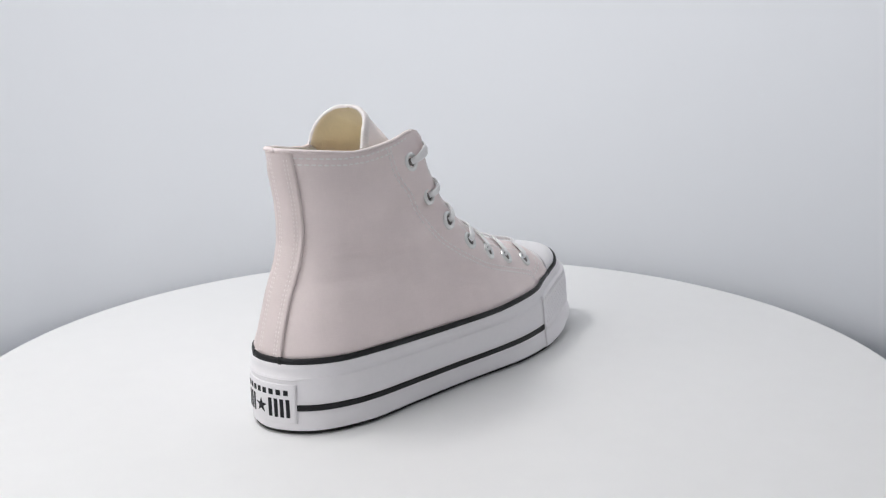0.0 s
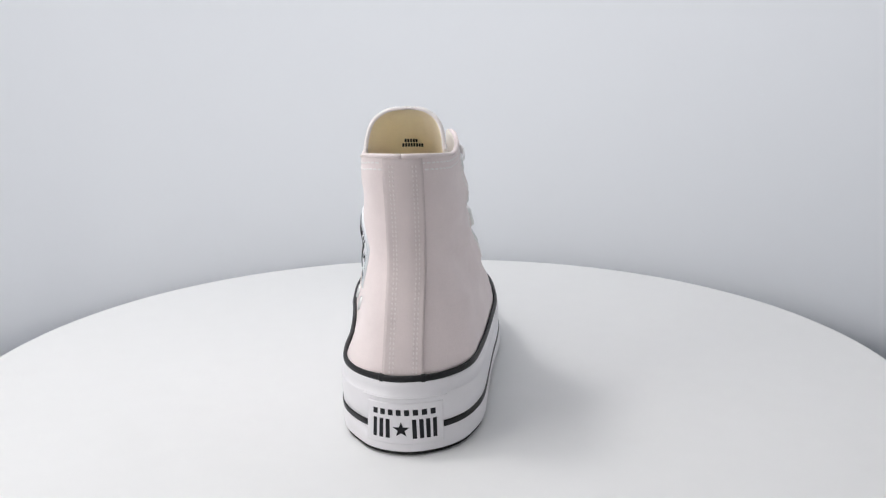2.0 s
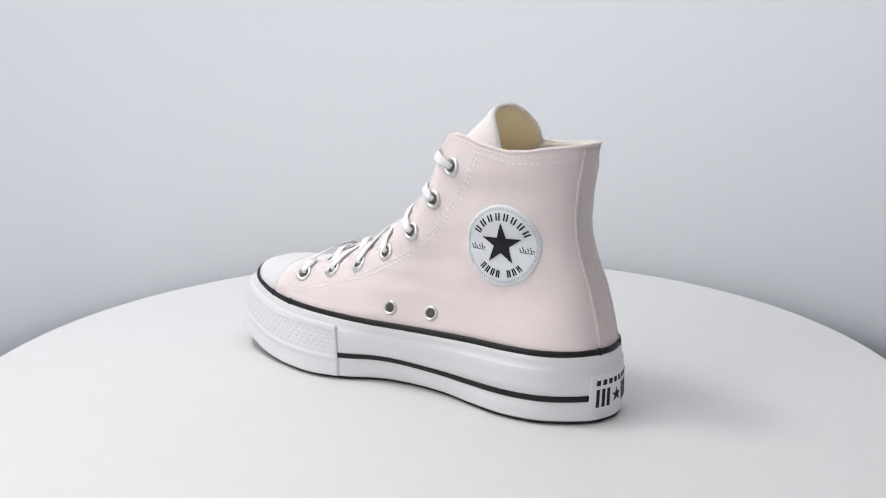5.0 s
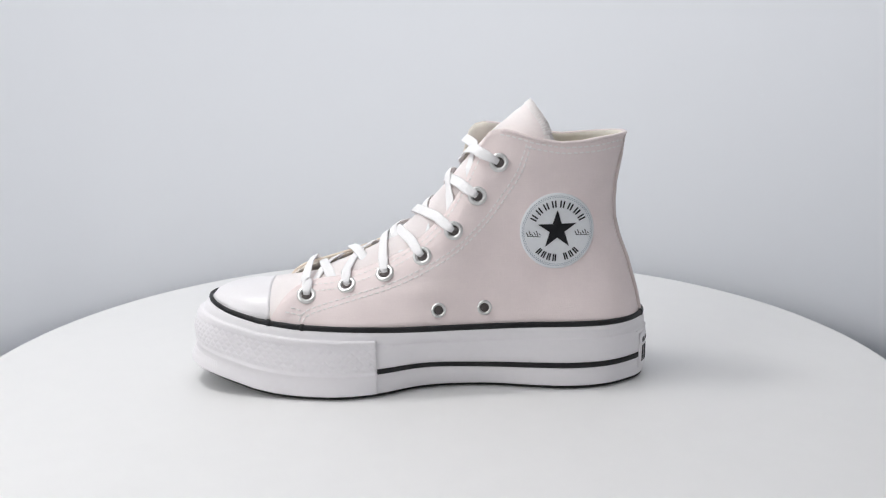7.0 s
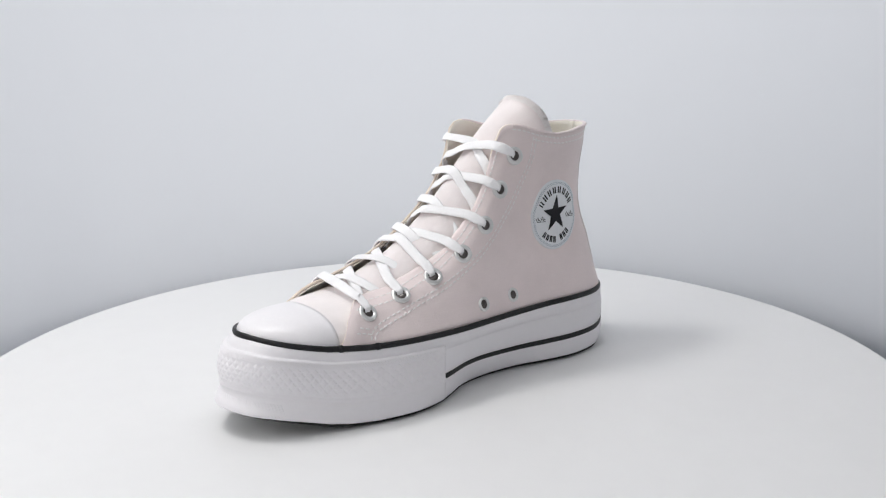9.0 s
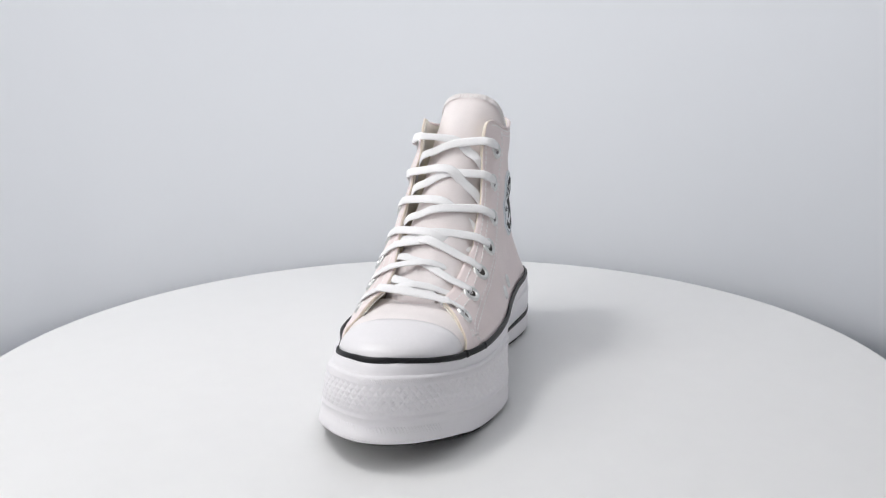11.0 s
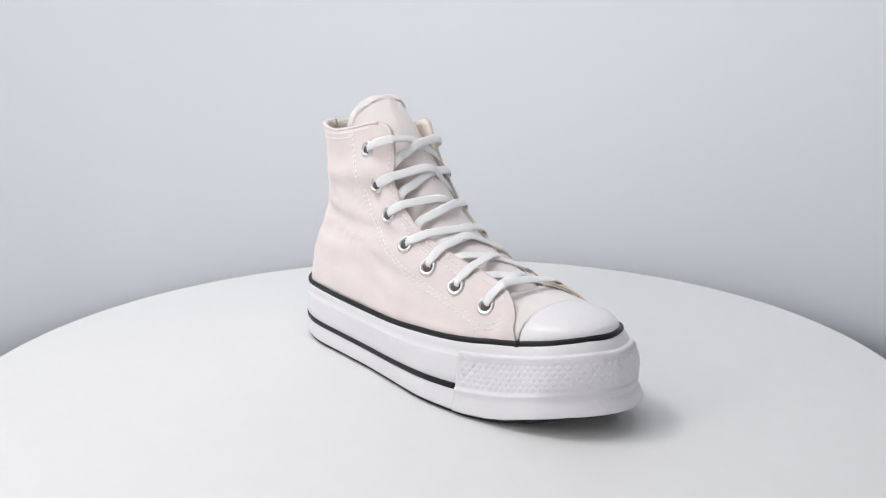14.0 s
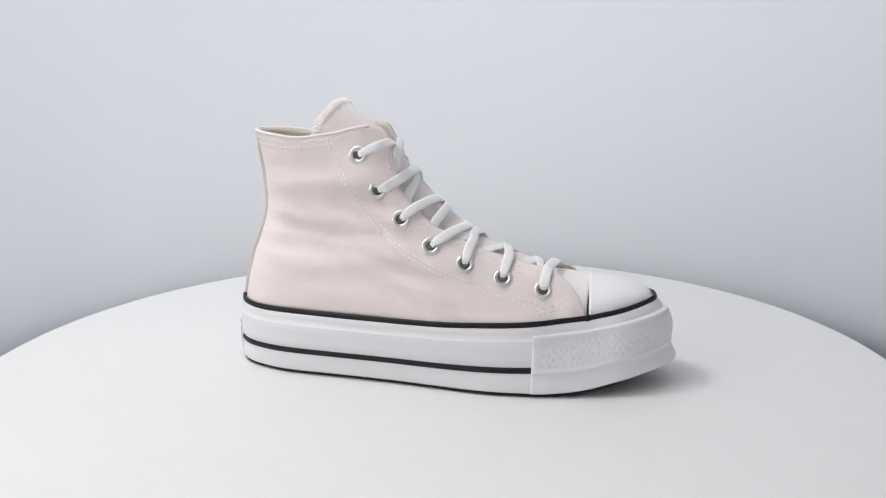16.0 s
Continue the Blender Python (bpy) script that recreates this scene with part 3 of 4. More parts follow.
# ---- vamp and toe cap: one arched form over the toes ----
def arch(u, phi, off=0.0):
    a, b = pipe_v(1, u), pipe_v(-1, u)
    zp = pipe_z(u) - 0.5
    top = toe_top(u)
    mid, hw = (a + b) / 2, (a - b) / 2
    c, s = math.cos(phi), math.sin(phi)
    c = math.copysign(abs(c) ** 0.85, c)
    return Vector((u, mid + (hw + off) * c, zp + (max(top - zp, 0.1) + off) * abs(s) ** 0.8))


def cap_edge(phi):
    return 99.8 - 3.6 * math.cos(phi)


def build_toe():
    n = 40
    phis = [math.pi * i / n for i in range(n + 1)]
    us = [70 + 2 * i for i in range(17)]

    def phi_at(u, v):
        a, b = pipe_v(1, u), pipe_v(-1, u)
        c = max(-1.0, min(1.0, (v - (a + b) / 2) / ((a - b) / 2)))
        return math.acos(math.copysign(abs(c) ** (1 / 0.85), c))

    def tucked(u, p, off):
        # the vamp reaches only a little way in under the side panels
        lo, hi = phi_at(u, edge_v(1, u) + 4.5), phi_at(u, edge_v(-1, u) - 4.5)
        full = smooth01(u, 88, 93)
        lo, hi = lo * (1 - full), hi + (math.pi - hi) * full
        return arch(u, lo + (hi - lo) * p / math.pi, off - 0.7 * (1 - smooth01(u, 86, 96)))

    o = [[tucked(u, p, 0.0) for p in phis] for u in us]
    i_ = [[tucked(u, p, -1.5) for p in phis] for u in us]
    thick_sheet("vamp", o, i_, [VAMP], SHOE, "pale pink canvas vamp below the lacing, lightened as if lit")
    steps = 30
    o, i_ = [], []
    for k in range(steps + 1):
        f = k / steps
        row, row2 = [], []
        for p in phis:
            e = cap_edge(p)
            u = e + (139.4 - e) * math.sin(f * math.pi / 2)
            lift = 0.12 + 0.25 * min(1.0, f * 5)
            row.append(arch(u, p, lift))
            row2.append(arch(u, p, -0.8))
        o.append(row)
        i_.append(row2)
    thick_sheet("toe_cap", o, i_, [CAP], SHOE, "smooth white rubber toe cap")
    # insole
    verts = [Vector((q.x, q.y, pipe_z(q.x) - 2.0)) for q in (loop_at(LOOP_TOP, j) - loop_out(LOOP_TOP, j) * SIGN * 2.6 for j in range(0, NL, 4))]
    k = len(verts)
    verts += [q - Vector((0, 0, 2)) for q in verts]
    link("insole", mm(verts), [tuple(range(k)), tuple(reversed(range(k, 2 * k)))] + [(i, (i + 1) % k, k + (i + 1) % k, k + i) for i in range(k)], CREAM, SHOE, "cream insole")


build_toe()

# ---- tongue ----
TONGUE_PATH = [(-62, 172.0), (-57, 168.5), (-48, 161.5), (-35.6, 150.9), (-24, 138.3), (-11.6, 123.7), (2.3, 108.3), (16.2, 95.3), (30.8, 84.5), (48, 76.2), (64, 70.2), (75, 64.6), (84, 57)]
TONGUE_MID = 8.0


def build_tongue():
    line = catmull([(u, 0, z) for u, z in TONGUE_PATH], 6)
    nw = 24
    outer, inner = [], []
    for i, c in enumerate(line):
        f = i / 6
        turn = lerp_table(f, [0, 0.1, 0.25, 0.5, 1, 1.5, 2, 2.5, 3, 4, 6, 11], [0.5, 10, 19, 29, 45, 58, 70, 80, 88, 84, 74, 62])
        wide = lerp_table(f, [0, 2, 4, 7, 9, 11], [22, 22, 23, 26, 26, 24])
        deep = lerp_table(f, [0, 1, 2, 3, 5, 7, 9, 11], [22, 27, 34, 40, 36, 26, 23, 21])
        mid = lerp_table(f, [0, 6, 8, 11], [TONGUE_MID, 7.5, 9, 13])
        tan = (line[min(i + 1, len(line) - 1)] - line[max(i - 1, 0)]).normalized()
        ro, ri = [], []
        for k in range(nw + 1):
            a = radians(turn) * (2 * k / nw - 1)
            back = Vector((-1, 0, -0.05)) if f < 5 else Vector((-0.75, 0, -0.66))
            q = Vector((c.x, mid + wide * math.sin(a), c.z)) + back * deep * (1 - math.cos(a))
            q.z += 0.5 * noise.noise(Vector((k * 0.35, i * 0.22, 3)))
            n = Vector((math.cos(a), math.sin(a) * 0.9, 0)) if f < 4 else Vector((-tan.z, 0, tan.x)) * -1
            n = Vector((abs(tan.z) * math.cos(a), math.sin(a) * 0.9, abs(tan.x) * math.cos(a))).normalized()
            ro.append(q)
            ri.append(q - n * 1.9)
        outer.append(ro)
        inner.append(ri)
    tongue = thick_sheet("tongue", outer, inner, [TONGUE, TONGUE_BACK], SHOE, "pale pink padded tongue with cream inside", back=1, rim=0)
    # overlocked edge along the rounded top
    edge = [outer[i][0] for i in range(24, 0, -1)] + [outer[0][nw // 2]] + [outer[i][nw] for i in range(1, 25)]
    ein = [inner[i][0] for i in range(24, 0, -1)] + [inner[0][nw // 2]] + [inner[i][nw] for i in range(1, 25)]
    verts, faces = [], []
    path = catmull(edge, 8)
    pin = catmull(ein, 8)
    run = 0.0
    for i in range(8, len(path) - 8):
        run += (path[i] - path[i - 1]).length
        if run < 1.4:
            continue
        run = 0.0
        t = (path[i + 1] - path[i - 1]).normalized()
        n = (path[i] - pin[i]).normalized()
        down = t.cross(n)
        inward = (outer[17][nw // 2] - path[i]).normalized()
        if down.dot(inward) < 0:
            down = -down
        if down.dot(inward) < 0.3:
            continue
        m = len(verts)
        for q in (path[i] - n * 1.2 - down * 0.4, path[i] + n * 0.3 - down * 0.3, path[i] + n * 0.15 + down * 4.6):
            verts += [q - t * 0.6, q + t * 0.6, q + n * 0.35]
        faces += [(m, m + 2, m + 5, m + 3), (m + 2, m + 1, m + 4, m + 5), (m + 3, m + 5, m + 8, m + 6), (m + 5, m + 4, m + 7, m + 8)]
    tagged(link("overlock_stitching", mm(verts), faces, THREAD, tongue, "white overlock stitching"), kind="stuff")
    # unreadable print on the inner side
    verts, faces = [], []
    for r, z in enumerate((148.0, 150.8)):
        for c in range(-4 + r * 2, 4 - r):
            y = TONGUE_MID + c * 1.6
            x = -36 - (z - 150) * 0.95 - 41 * (1 - math.sqrt(max(0, 1 - ((y - TONGUE_MID) / 22) ** 2))) - 2.6
            m = len(verts)
            verts += [Vector((x + d, y + e * 0.55, z + h * 1.0)) for d in (-0.25, 0.9) for e, h in ((-1, -1), (1, -1), (1, 1), (-1, 1))]
            faces += [tuple(m + a for a in q) for q in ((3, 2, 1, 0), (4, 5, 6, 7), (0, 1, 5, 4), (1, 2, 6, 5), (2, 3, 7, 6), (3, 0, 4, 7))]
    link("size_print", mm(verts), faces, INK, tongue, "small dark print on the inside", smooth=False)


build_tongue()

# ---- eyelets: seven on each side for the lace, two air holes on the patch side ----
EYE_A = [(-41.8, 136.6), (-29, 116.8), (-14.6, 96.5), (4.3, 81.5), (27.1, 71.2), (50.3, 64), (74.5, 58.4)]
EYE_B = [(-40.9, 139), (-27.8, 117.7), (-12.3, 100.5), (6.9, 84.8), (28, 74), (51, 66), (75.4, 59.2)]


def lathe(profile, place, axis, seg=28):
    a = axis.normalized()
    x = a.orthogonal().normalized()
    y = a.cross(x)
    verts = [place + (x * math.cos(2 * math.pi * j / seg) + y * math.sin(2 * math.pi * j / seg)) * r + a * h for r, h in profile for j in range(seg)]
    return verts, grid_faces(len(profile), seg, wrap=True)


def eyelet(side, u, z, r=5.8, hole=3.05):
    p, n = q_point(side, u, z), q_normal(side, u, z)
    w = r - hole
    prof = [(r, -0.7), (r, 0.2), (r - 0.10 * w, 0.75), (r - 0.3 * w, 1.15), (r - 0.5 * w, 1.25), (hole + 0.30 * w, 1.12), (hole + 0.12 * w, 0.8), (hole, 0.3), (hole - 0.1, -0.9)]
    v, f = lathe(prof, p, n)
    e = link("eyelet", mm(v), f, STEEL, SHOE, "round nickel eyelet")
    # the canvas isn't cut: a dark disc paints the shade inside the eyelet
    v, f = lathe([(hole + 0.3, 0.12), (hole + 0.3, 0.2), (0.01, 0.2)], p, n, 20)
    link("hole", mm(v), f, HOLE_SHADE, e)


for u, z in EYE_A:
    eyelet(1, u, z)
for u, z in EYE_B:
    eyelet(-1, u, z)
for u, z in ((-5.4, 49.8), (-33, 49.9)):
    eyelet(1, u, z, 4.6, 2.7)


# ---- laces ----
def tongue_near(u, z):
    line = catmull([(a, 0, b) for a, b in TONGUE_PATH], 8)
    i = min(range(len(line)), key=lambda k: (line[k].x - u) ** 2 + (line[k].z - z) ** 2)
    t = (line[min(i + 1, len(line) - 1)] - line[max(i - 1, 0)]).normalized()
    return line[i], Vector((abs(t.z), 0, abs(t.x))).normalized()


def edge_near(side, u, z):
    best = min((k * 0.5 for k in range(-76, 200)), key=lambda a: (a - u) ** 2 + (edge_z(side, a) - z) ** 2)
    return best, edge_z(side, best)


def mid_v(u):
    return lerp_table(u, [-60, 10, 40, 100], [7.5, 7.5, 9.5, 13])


def lace(points, label="flat white cotton lace", w=3.15, t=0.6, bar=False):
    pts = catmull([q for q, _ in points], 9)
    nor = catmull([n for _, n in points], 9)
    wide = [w * (0.62 + 0.38 * smooth01(i, 4, 22)) * (0.62 + 0.38 * smooth01(len(pts) - 1 - i, 2, 14) if bar else 1.0) for i in range(len(pts))]
    v, f = sweep(pts, [n.normalized() for n in nor], wide, t)
    link("lace", mm(v), f, LACE, SHOE, label)


def over_edge(side, i):
    """Where a lace leaves its eyelet and passes over the lacing edge."""
    u, z = (EYE_A if side > 0 else EYE_B)[i]
    n = q_normal(side, u, z)
    p = q_point(side, u, z)
    span = [k * 0.5 for k in range(-68 if side > 0 else -50, 190)]
    if i < 4:
        eu = min(span, key=lambda a: abs(edge_z(side, a) - z - 6))
    else:
        eu = u + 0.8
    e = Vector((eu, quarter_v(side, eu, edge_z(side, eu)), edge_z(side, eu)))
    return p, n, e


def on_flap(side, i, e):
    """Points of a lace that lies on the side panel between its eyelet and the edge e."""
    u, z = (EYE_A if side > 0 else EYE_B)[i]
    out = []
    # the topmost lace stands off the panel in a loose loop
    for f, o in ((0.18, 2.4), (0.5, 4.2), (0.82, 4.0)) if i == 0 else ((0.18, 1.5), (0.5, 1.7), (0.82, 1.8)):
        a, b = u + (e.x - u) * f, z + (e.z - z) * f
        b = min(b, edge_z(side, a) - 0.3)
        out.append((q_point(side, a, b, o), q_normal(side, a, b)))
    return out


def tongue_at_z(z):
    return tongue_near(lerp_table(z, [b for _, b in reversed(TONGUE_PATH)], [a for a, _ in reversed(TONGUE_PATH)]), z)


def tongue_at_u(u):
    return tongue_near(u, lerp_table(u, [a for a, _ in TONGUE_PATH], [b for _, b in TONGUE_PATH]))


def build_laces():
    for i in range(6):
        for side in (1, -1):
            p, n, e = over_edge(side, i)
            q, m, e2 = over_edge(-side, i + 1)
            _, _, e1 = over_edge(-side, i)
            lift = 1.3 + (1.7 if (side > 0) == (i % 2 == 0) else 0.0)
            if i < 4:
                # down across the tongue and in under the opposite edge
                cu, cn = tongue_at_z(p.z + (7 if i else 4))
                far, end = e1.lerp(e2, 0.55) - m * 3.0, q - m * 3.6
            else:
                # up across the tongue to the opposite edge
                q, m, e0 = over_edge(-side, i - 1)
                cu, cn = tongue_at_u(p.x - 9)
                far, end = e0.lerp(e1, 0.42) - m * 2.6, q - m * 3.6
            c = Vector((cu.x, mid_v(cu.x), cu.z)) + cn * lift
            lean = e + cn * 1.9
            if i >= 3:
                # pulled tight, straight from edge to edge, just clear of the tongue
                c = lean.lerp(far, 0.5)
                tp, cn = tongue_at_u(c.x)
                c = c + cn * max(0.0, lift - (c - tp).dot(cn))
            near = c.lerp(far, 0.58) + cn * 0.8
            lace([(p - n * 1.0, n), *on_flap(side, i, e), (lean + (c - lean) * 0.1, (n + cn)), (c, cn), (near, cn), (far, cn * 0.7 + m * 0.5), (end, m)])
    # the lowest crossing, under both side panels
    for side in (1, -1):
        _, n, e6 = over_edge(side, 6)
        _, m, f6 = over_edge(-side, 6)
        _, _, f5 = over_edge(-side, 5)
        a, b = e6.lerp(over_edge(side, 5)[2], 0.18) - n * 3.0, f6.lerp(f5, 0.62) - m * 2.6
        c = a.lerp(b, 0.5)
        tp, cn = tongue_at_u(c.x)
        c = c + cn * max(0.0, (1.2 if side > 0 else 2.8) - (c - tp).dot(cn))
        lace([(a - n * 2, n), (a, n * 0.5 + cn), (c, cn), (b, m * 0.5 + cn), (b - m * 2, m)])
    # the straight bar over the lowest pair and the crossing beneath it
    pa, na, ea = over_edge(1, 6)
    pb, nb, eb = over_edge(-1, 6)
    c, cn = tongue_near(70, 60)
    mid = (ea + eb) * 0.5 + cn * 3.2
    lace([(pa - na, na), *on_flap(1, 6, ea), (ea + cn * 2.0, na + cn), (mid, cn), (eb + cn * 2.0, nb + cn), *reversed(on_flap(-1, 6, eb)), (pb - nb, nb)], bar=True)


build_laces()


# ---- stitching ----
def stitches(name, points, side, length=2.9, gap=0.75, parent=SHOE, wide=0.5, rise=0.5, label=""):
    """Separate thread stitches along a line of (u, z) on a quarter."""
    line = catmull([(u, z, 0) for u, z in points], 10)
    p3 = [q_point(side, q.x, q.y, 0.05) for q in line]
    acc = [0.0]
    for a, b in zip(p3, p3[1:]):
        acc.append(acc[-1] + (b - a).length)
    verts, faces = [], []
    s = 0.6
    while s + length < acc[-1]:
        ends = []
        for d in (s, s + length / 2, s + length):
            i = max(0, min(len(acc) - 2, int(np.searchsorted(acc, d)) - 1))
            k = (d - acc[i]) / max(acc[i + 1] - acc[i], 1e-6)
            q = line[i].lerp(line[i + 1], k)
            ends.append((q.x, q.y))
        a, c, b = [q_point(side, x, y, o) for (x, y), o in zip(ends, (0.0, rise, 0.0))]
        n = q_normal(side, *ends[1])
        w = (b - a).normalized().cross(n) * wide
        m = len(verts)
        up = n * rise * 0.9
        verts += [a, b, a.lerp(b, 0.12) + w, a.lerp(b, 0.88) + w, a.lerp(b, 0.12) - w, a.lerp(b, 0.88) - w, a.lerp(b, 0.16) + up, a.lerp(b, 0.84) + up]
        faces += [tuple(m + x for x in f) for f in ((0, 2, 6), (0, 6, 4), (2, 3, 7, 6), (6, 7, 5, 4), (3, 1, 7), (7, 1, 5))]
        s += length + gap
    if verts:
        tagged(link(name, mm(verts), faces, THREAD, parent, label or "white thread stitching"), kind="stuff")


ROW = [(-61, 147), (-54.5, 129), (-44.5, 114), (-34, 100), (-17, 83.8), (0, 73.6), (20.6, 64), (48, 55.5), (72, 48.2), (76, 43.0)]


def offset_row(points, d):
    out = []
    for i, (u, z) in enumerate(points):
        a, b = points[max(i - 1, 0)], points[min(i + 1, len(points) - 1)]
        t = Vector((b[0] - a[0], b[1] - a[1], 0)).normalized()
        out.append((u - t.y * d, z + t.x * d))
    return out


for s in (1, -1):
    row = ROW if s > 0 else [(u, z + 1.2) for u, z in ROW]
    stitches("stitching", row, s)
    stitches("stitching", offset_row(row, 2.6), s)
    for d in (3.0, 6.4) if s > 0 else (3.2, 6.6):
        stitches("stitching", [(u, edge_z(s, u) - d) for u in range(-117, -40 if d < 5 else -56, 5)], s)
    front = [(u, edge_z(s, u)) for u in ([-31, -24, -14, -4, 8, 22, 38, 56, 72, 82] if s > 0 else [-22, -17, -9, 2, 14, 28, 44, 60, 76, 86])]
    stitches("stitching", offset_row(front, -2.4), s)
    stitches("stitching", offset_row(front, -5.2)[3:], s)
    tip = -3.5 if s > 0 else 0.0
    stitches("stitching", [(79.5 + tip, 47.5), (86 + tip, 49.2), (92 + tip, 50.5 if s > 0 else 54)], s)
    stitches("stitching", [(80 + tip, 50.3), (86 + tip, 52), (90 + tip, 53.5 if s > 0 else 57)], s)


# ---- heel strip ----
def build_strip():
    n = 46
    def edge_u(side, v, z):
        lo, hi = back_u(z), back_u(z) + 47
        for _ in range(30):
            m = (lo + hi) / 2
            if (quarter_v(side, m, z) - v) * side < 0:
                lo = m
            else:
                hi = m
        return lo
    outer, inner = [], []
    for i in range(n + 1):
        z = 38.5 + (150.2 - 38.5) * i / n
        ro, ri = [], []
        va, vb = lerp_table(z, [38, 93, 150], [14.9, 12.9, 14.3]), lerp_table(z, [38, 93, 150], [-5.4, -6.3, -5.6])
        for k in range(13):
            v = vb + (va - vb) * k / 12
            side = 1 if v > 4.5 else -1
            u = edge_u(side, v, z)
            lift = 1.0 + (1.0 if k in (0, 12) else 0.3 if k in (1, 11) else 0.0)
            lift *= 1 - 0.75 * smooth01(z, 138, 148)
            nrm = Vector((-1, (v - 4.5) * 0.03, 0)).normalized()
            q = Vector((u, v, z))
            ro.append(q + nrm * lift)
            ri.append(q - nrm * 0.5)
        outer.append(ro)
        inner.append(ri)
    strip = thick_sheet("heel_strip", outer, inner, [STRIP], SHOE, "pale pink canvas strip over the heel seam, darkened for shade")
    for k0 in (2, 3, 9, 10):
        verts, faces = [], []
        for i in range(1, n - 1):
            a, b = outer[i][k0], outer[i][k0].lerp(outer[i + 1][k0], 0.72)
            m = len(verts)
            x = Vector((-0.4, 0, 0))
            y = Vector((0, 0.45, 0))
            verts += [a, b, a.lerp(b, 0.25) + y, a.lerp(b, 0.75) + y, a.lerp(b, 0.25) - y, a.lerp(b, 0.75) - y, a.lerp(b, 0.25) + x, a.lerp(b, 0.75) + x]
            faces += [tuple(m + c for c in f) for f in ((0, 2, 6), (0, 6, 4), (2, 3, 7, 6), (6, 7, 5, 4), (3, 1, 7), (7, 1, 5))]
        tagged(link("stitching", mm(verts), faces, SEAM, strip, "pale pink thread stitching"), kind="stuff")


build_strip()


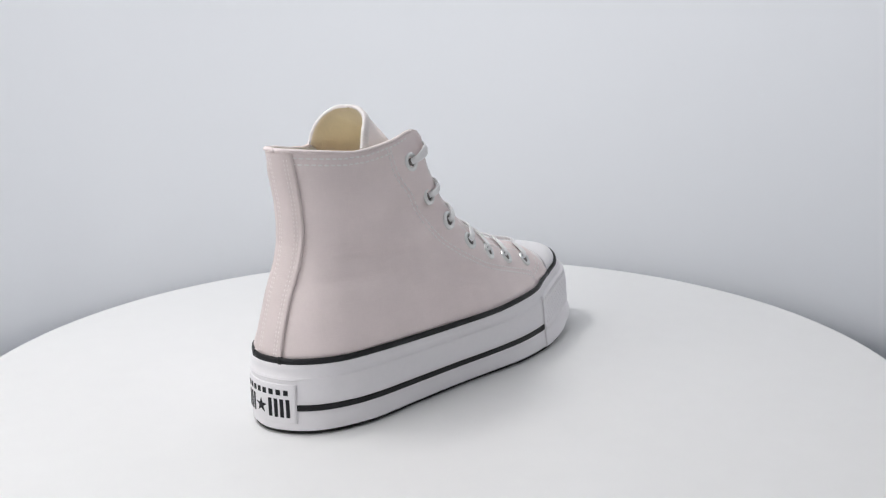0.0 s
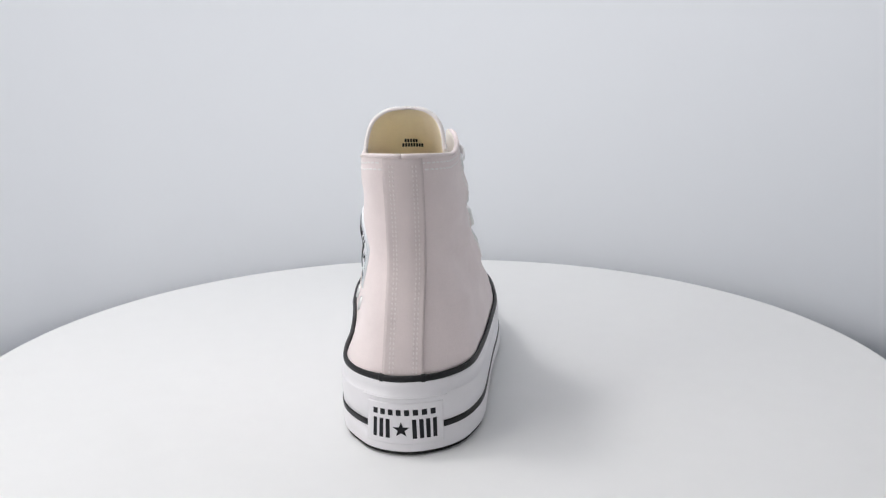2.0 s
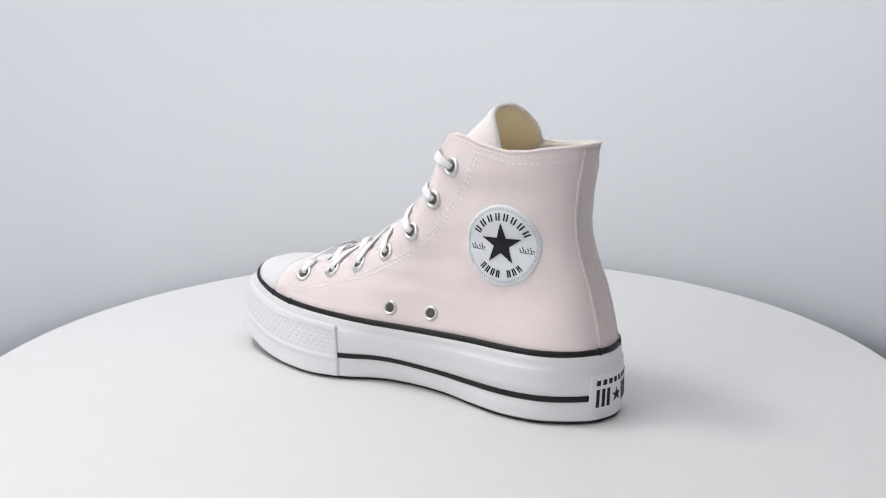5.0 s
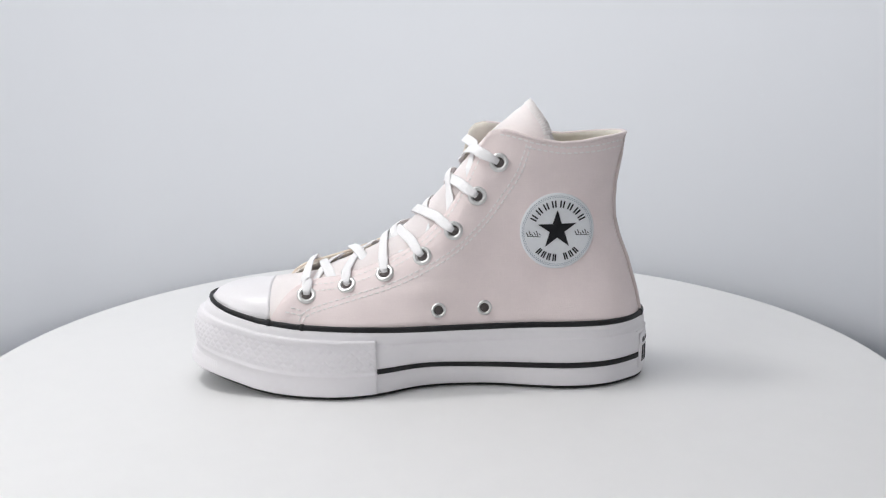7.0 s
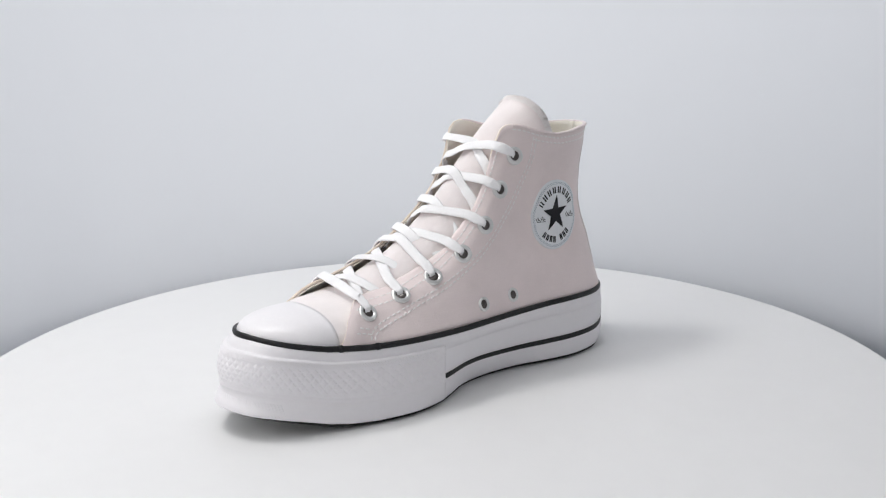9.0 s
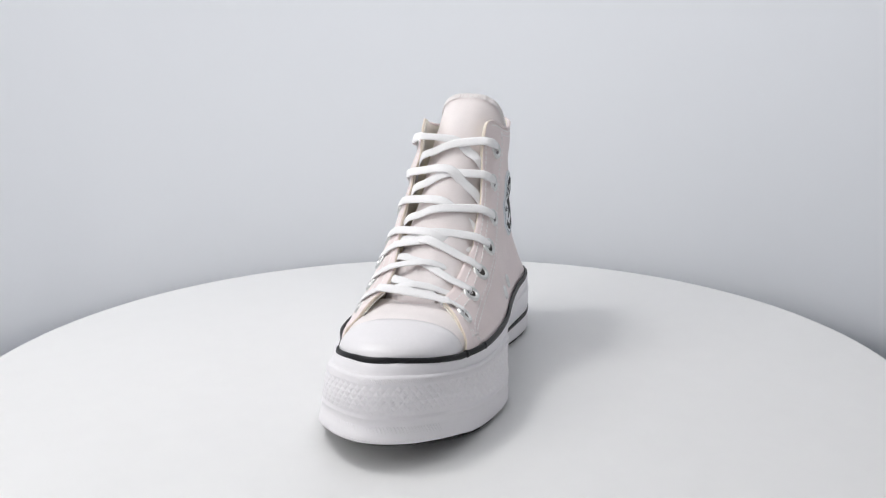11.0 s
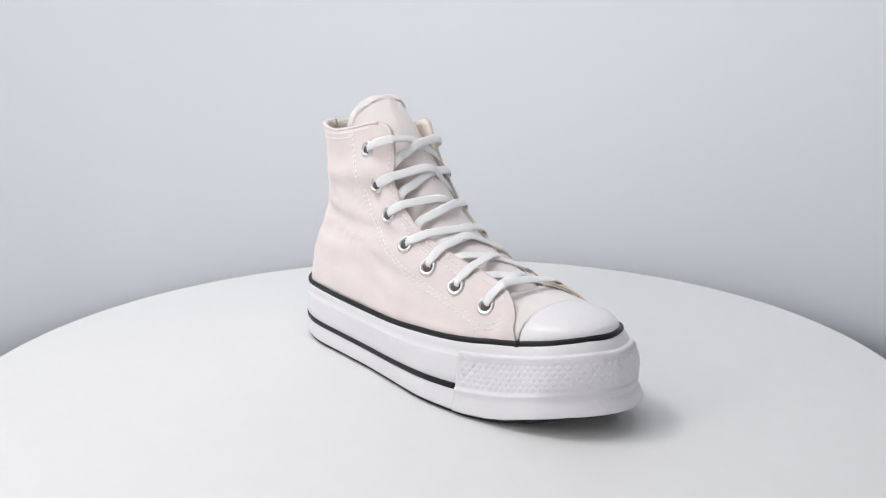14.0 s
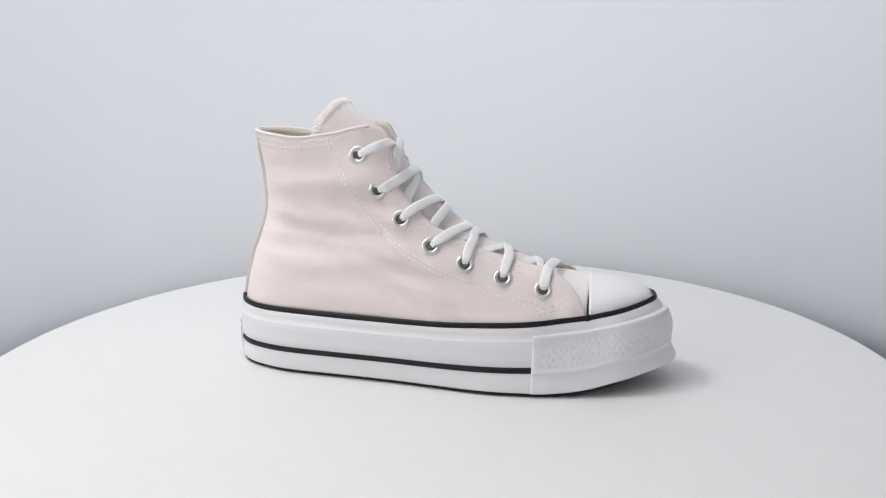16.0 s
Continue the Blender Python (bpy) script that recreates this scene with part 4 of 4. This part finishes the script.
# ---- ankle patch: a round rubber badge with a star ----
def build_patch():
    cu, cz, r = -77.0, 95.0, 22.6

    def at(x, y, off):
        return q_point(1, cu + x, cz + y, off - 0.4)

    seg, rings = 64, [(0.02, 1.3), (0.3, 1.3), (0.55, 1.3), (0.8, 1.3), (0.93, 1.3), (0.985, 1.15), (1.0, 0.8), (1.0, -0.3)]
    verts = [at(r * k * math.cos(2 * math.pi * j / seg), r * 1.02 * k * math.sin(2 * math.pi * j / seg), o) for k, o in rings for j in range(seg)]
    faces = grid_faces(len(rings), seg, wrap=True) + [tuple(range(seg))]
    patch = link("ankle_patch", mm(verts), faces, PATCH, SHOE, "round white rubber ankle patch with a black star")

    def plate(name, outline, o0, o1, mat, label):
        n = len(outline)
        v = [at(x, y, o0) for x, y in outline] + [at(x, y, o1) for x, y in outline]
        f = [tuple(range(n, 2 * n)), tuple(reversed(range(n)))] + [(i, (i + 1) % n, n + (i + 1) % n, n + i) for i in range(n)]
        return v, f

    # the camera sees +x of the plate towards the toe
    star = []
    for i in range(10):
        a = math.pi / 2 + i * math.pi / 5
        k = 12.2 if i % 2 == 0 else 4.7
        star.append((k * math.cos(a) + 0.2, k * math.sin(a) + 0.6))
    v = [at(0.2, 0.6, 1.75)]
    edge = []
    for i in range(10):
        (x0, y0), (x1, y1) = star[i], star[(i + 1) % 10]
        edge += [(x0 + (x1 - x0) * k / 3, y0 + (y1 - y0) * k / 3) for k in range(3)]
    for k in (0.33, 0.66, 1.0):
        v += [at(0.2 + (x - 0.2) * k, 0.6 + (y - 0.6) * k, 1.75) for x, y in edge]
    v += [at(x, y, 1.2) for x, y in edge]
    f = [(0, 1 + i, 1 + (i + 1) % 30) for i in range(30)]
    f += [(1 + r * 30 + i, 1 + r * 30 + (i + 1) % 30, 31 + r * 30 + (i + 1) % 30, 31 + r * 30 + i) for r in range(3) for i in range(30)]
    link("patch_star", mm(v), f, INK, patch, "black five-pointed star", smooth=False)
    verts, faces = [], []

    def bar(x0, y0, x1, y1, w, o=1.55):
        d = Vector((x1 - x0, y1 - y0, 0)).normalized()
        e = Vector((-d.y, d.x, 0)) * w
        m = len(verts)
        pts = [(x0 + e.x, y0 + e.y), (x0 - e.x, y0 - e.y), (x1 - e.x, y1 - e.y), (x1 + e.x, y1 + e.y)]
        verts.extend([at(x, y, 1.2) for x, y in pts] + [at(x, y, o) for x, y in pts])
        faces.extend([tuple(m + a for a in q) for q in ((4, 5, 6, 7), (0, 1, 5, 4), (1, 2, 6, 5), (2, 3, 7, 6), (3, 0, 4, 7))])

    # lettering as short bars along two arcs
    def arc_letters(a0, a1, count, skip=()):
        for i in range(count):
            if i in skip:
                continue
            a = radians(a0 + (a1 - a0) * (i + 0.5) / count)
            da = radians((a1 - a0) / count) * 0.34
            for b in (a - da * 0.55, a + da * 0.55):
                bar(14.4 * math.cos(b), 14.4 * math.sin(b), 18.5 * math.cos(b), 18.5 * math.sin(b), 0.42)

    arc_letters(160, 22, 8)
    arc_letters(222, 318, 8, (3,))
    link("patch_lettering", mm(verts), faces, INK, patch, "black lettering shown as bars", smooth=False)
    for x0 in (10.2, -19.2):
        verts, faces = [], []
        for k in range(6):
            bar(x0 + k * 1.5, -2.4 - 0.5 * (k % 2), x0 + k * 1.5 + 1.0, -1.6 + 0.9 * ((k * 5) % 3), 0.22, 1.45)
        bar(x0, -3.4, x0 + 8, -2.9, 0.16, 1.45)
        link("patch_signature", mm(verts), faces, INK, patch, "thin dark handwriting bars", smooth=False)
    verts, faces = [], []
    for i in range(84):
        for kk, ph in ((20.3, 0.0), (21.2, 0.5)):
            a = 2 * math.pi * (i + ph) / 84
            d = 0.018
            bar(kk * math.cos(a - d), kk * math.sin(a - d), kk * math.cos(a + d), kk * math.sin(a + d), 0.2, 1.42)
    tagged(link("patch_border", mm(verts), faces, GREYINK, patch, "grey zigzag border", smooth=False), kind="stuff")


build_patch()


# ---- the turning of the table and of the shoe that stands on it ----
def turn(t):
    x = t / 8 - 1
    return math.degrees(0.321804 * t - 0.00365 * (x * x - 1) - 0.01707 * (x ** 3 - x))


def motions():
    times = [i * 0.5 for i in range(33)]
    walk(TABLE, [(t, pose(0, 0, 0, 0, 0, turn(t))) for t in times])
    walk(SHOE, [(t, pose(0, 0, 0.0, 0, 0, 48.5 + turn(t))) for t in times])


motions()
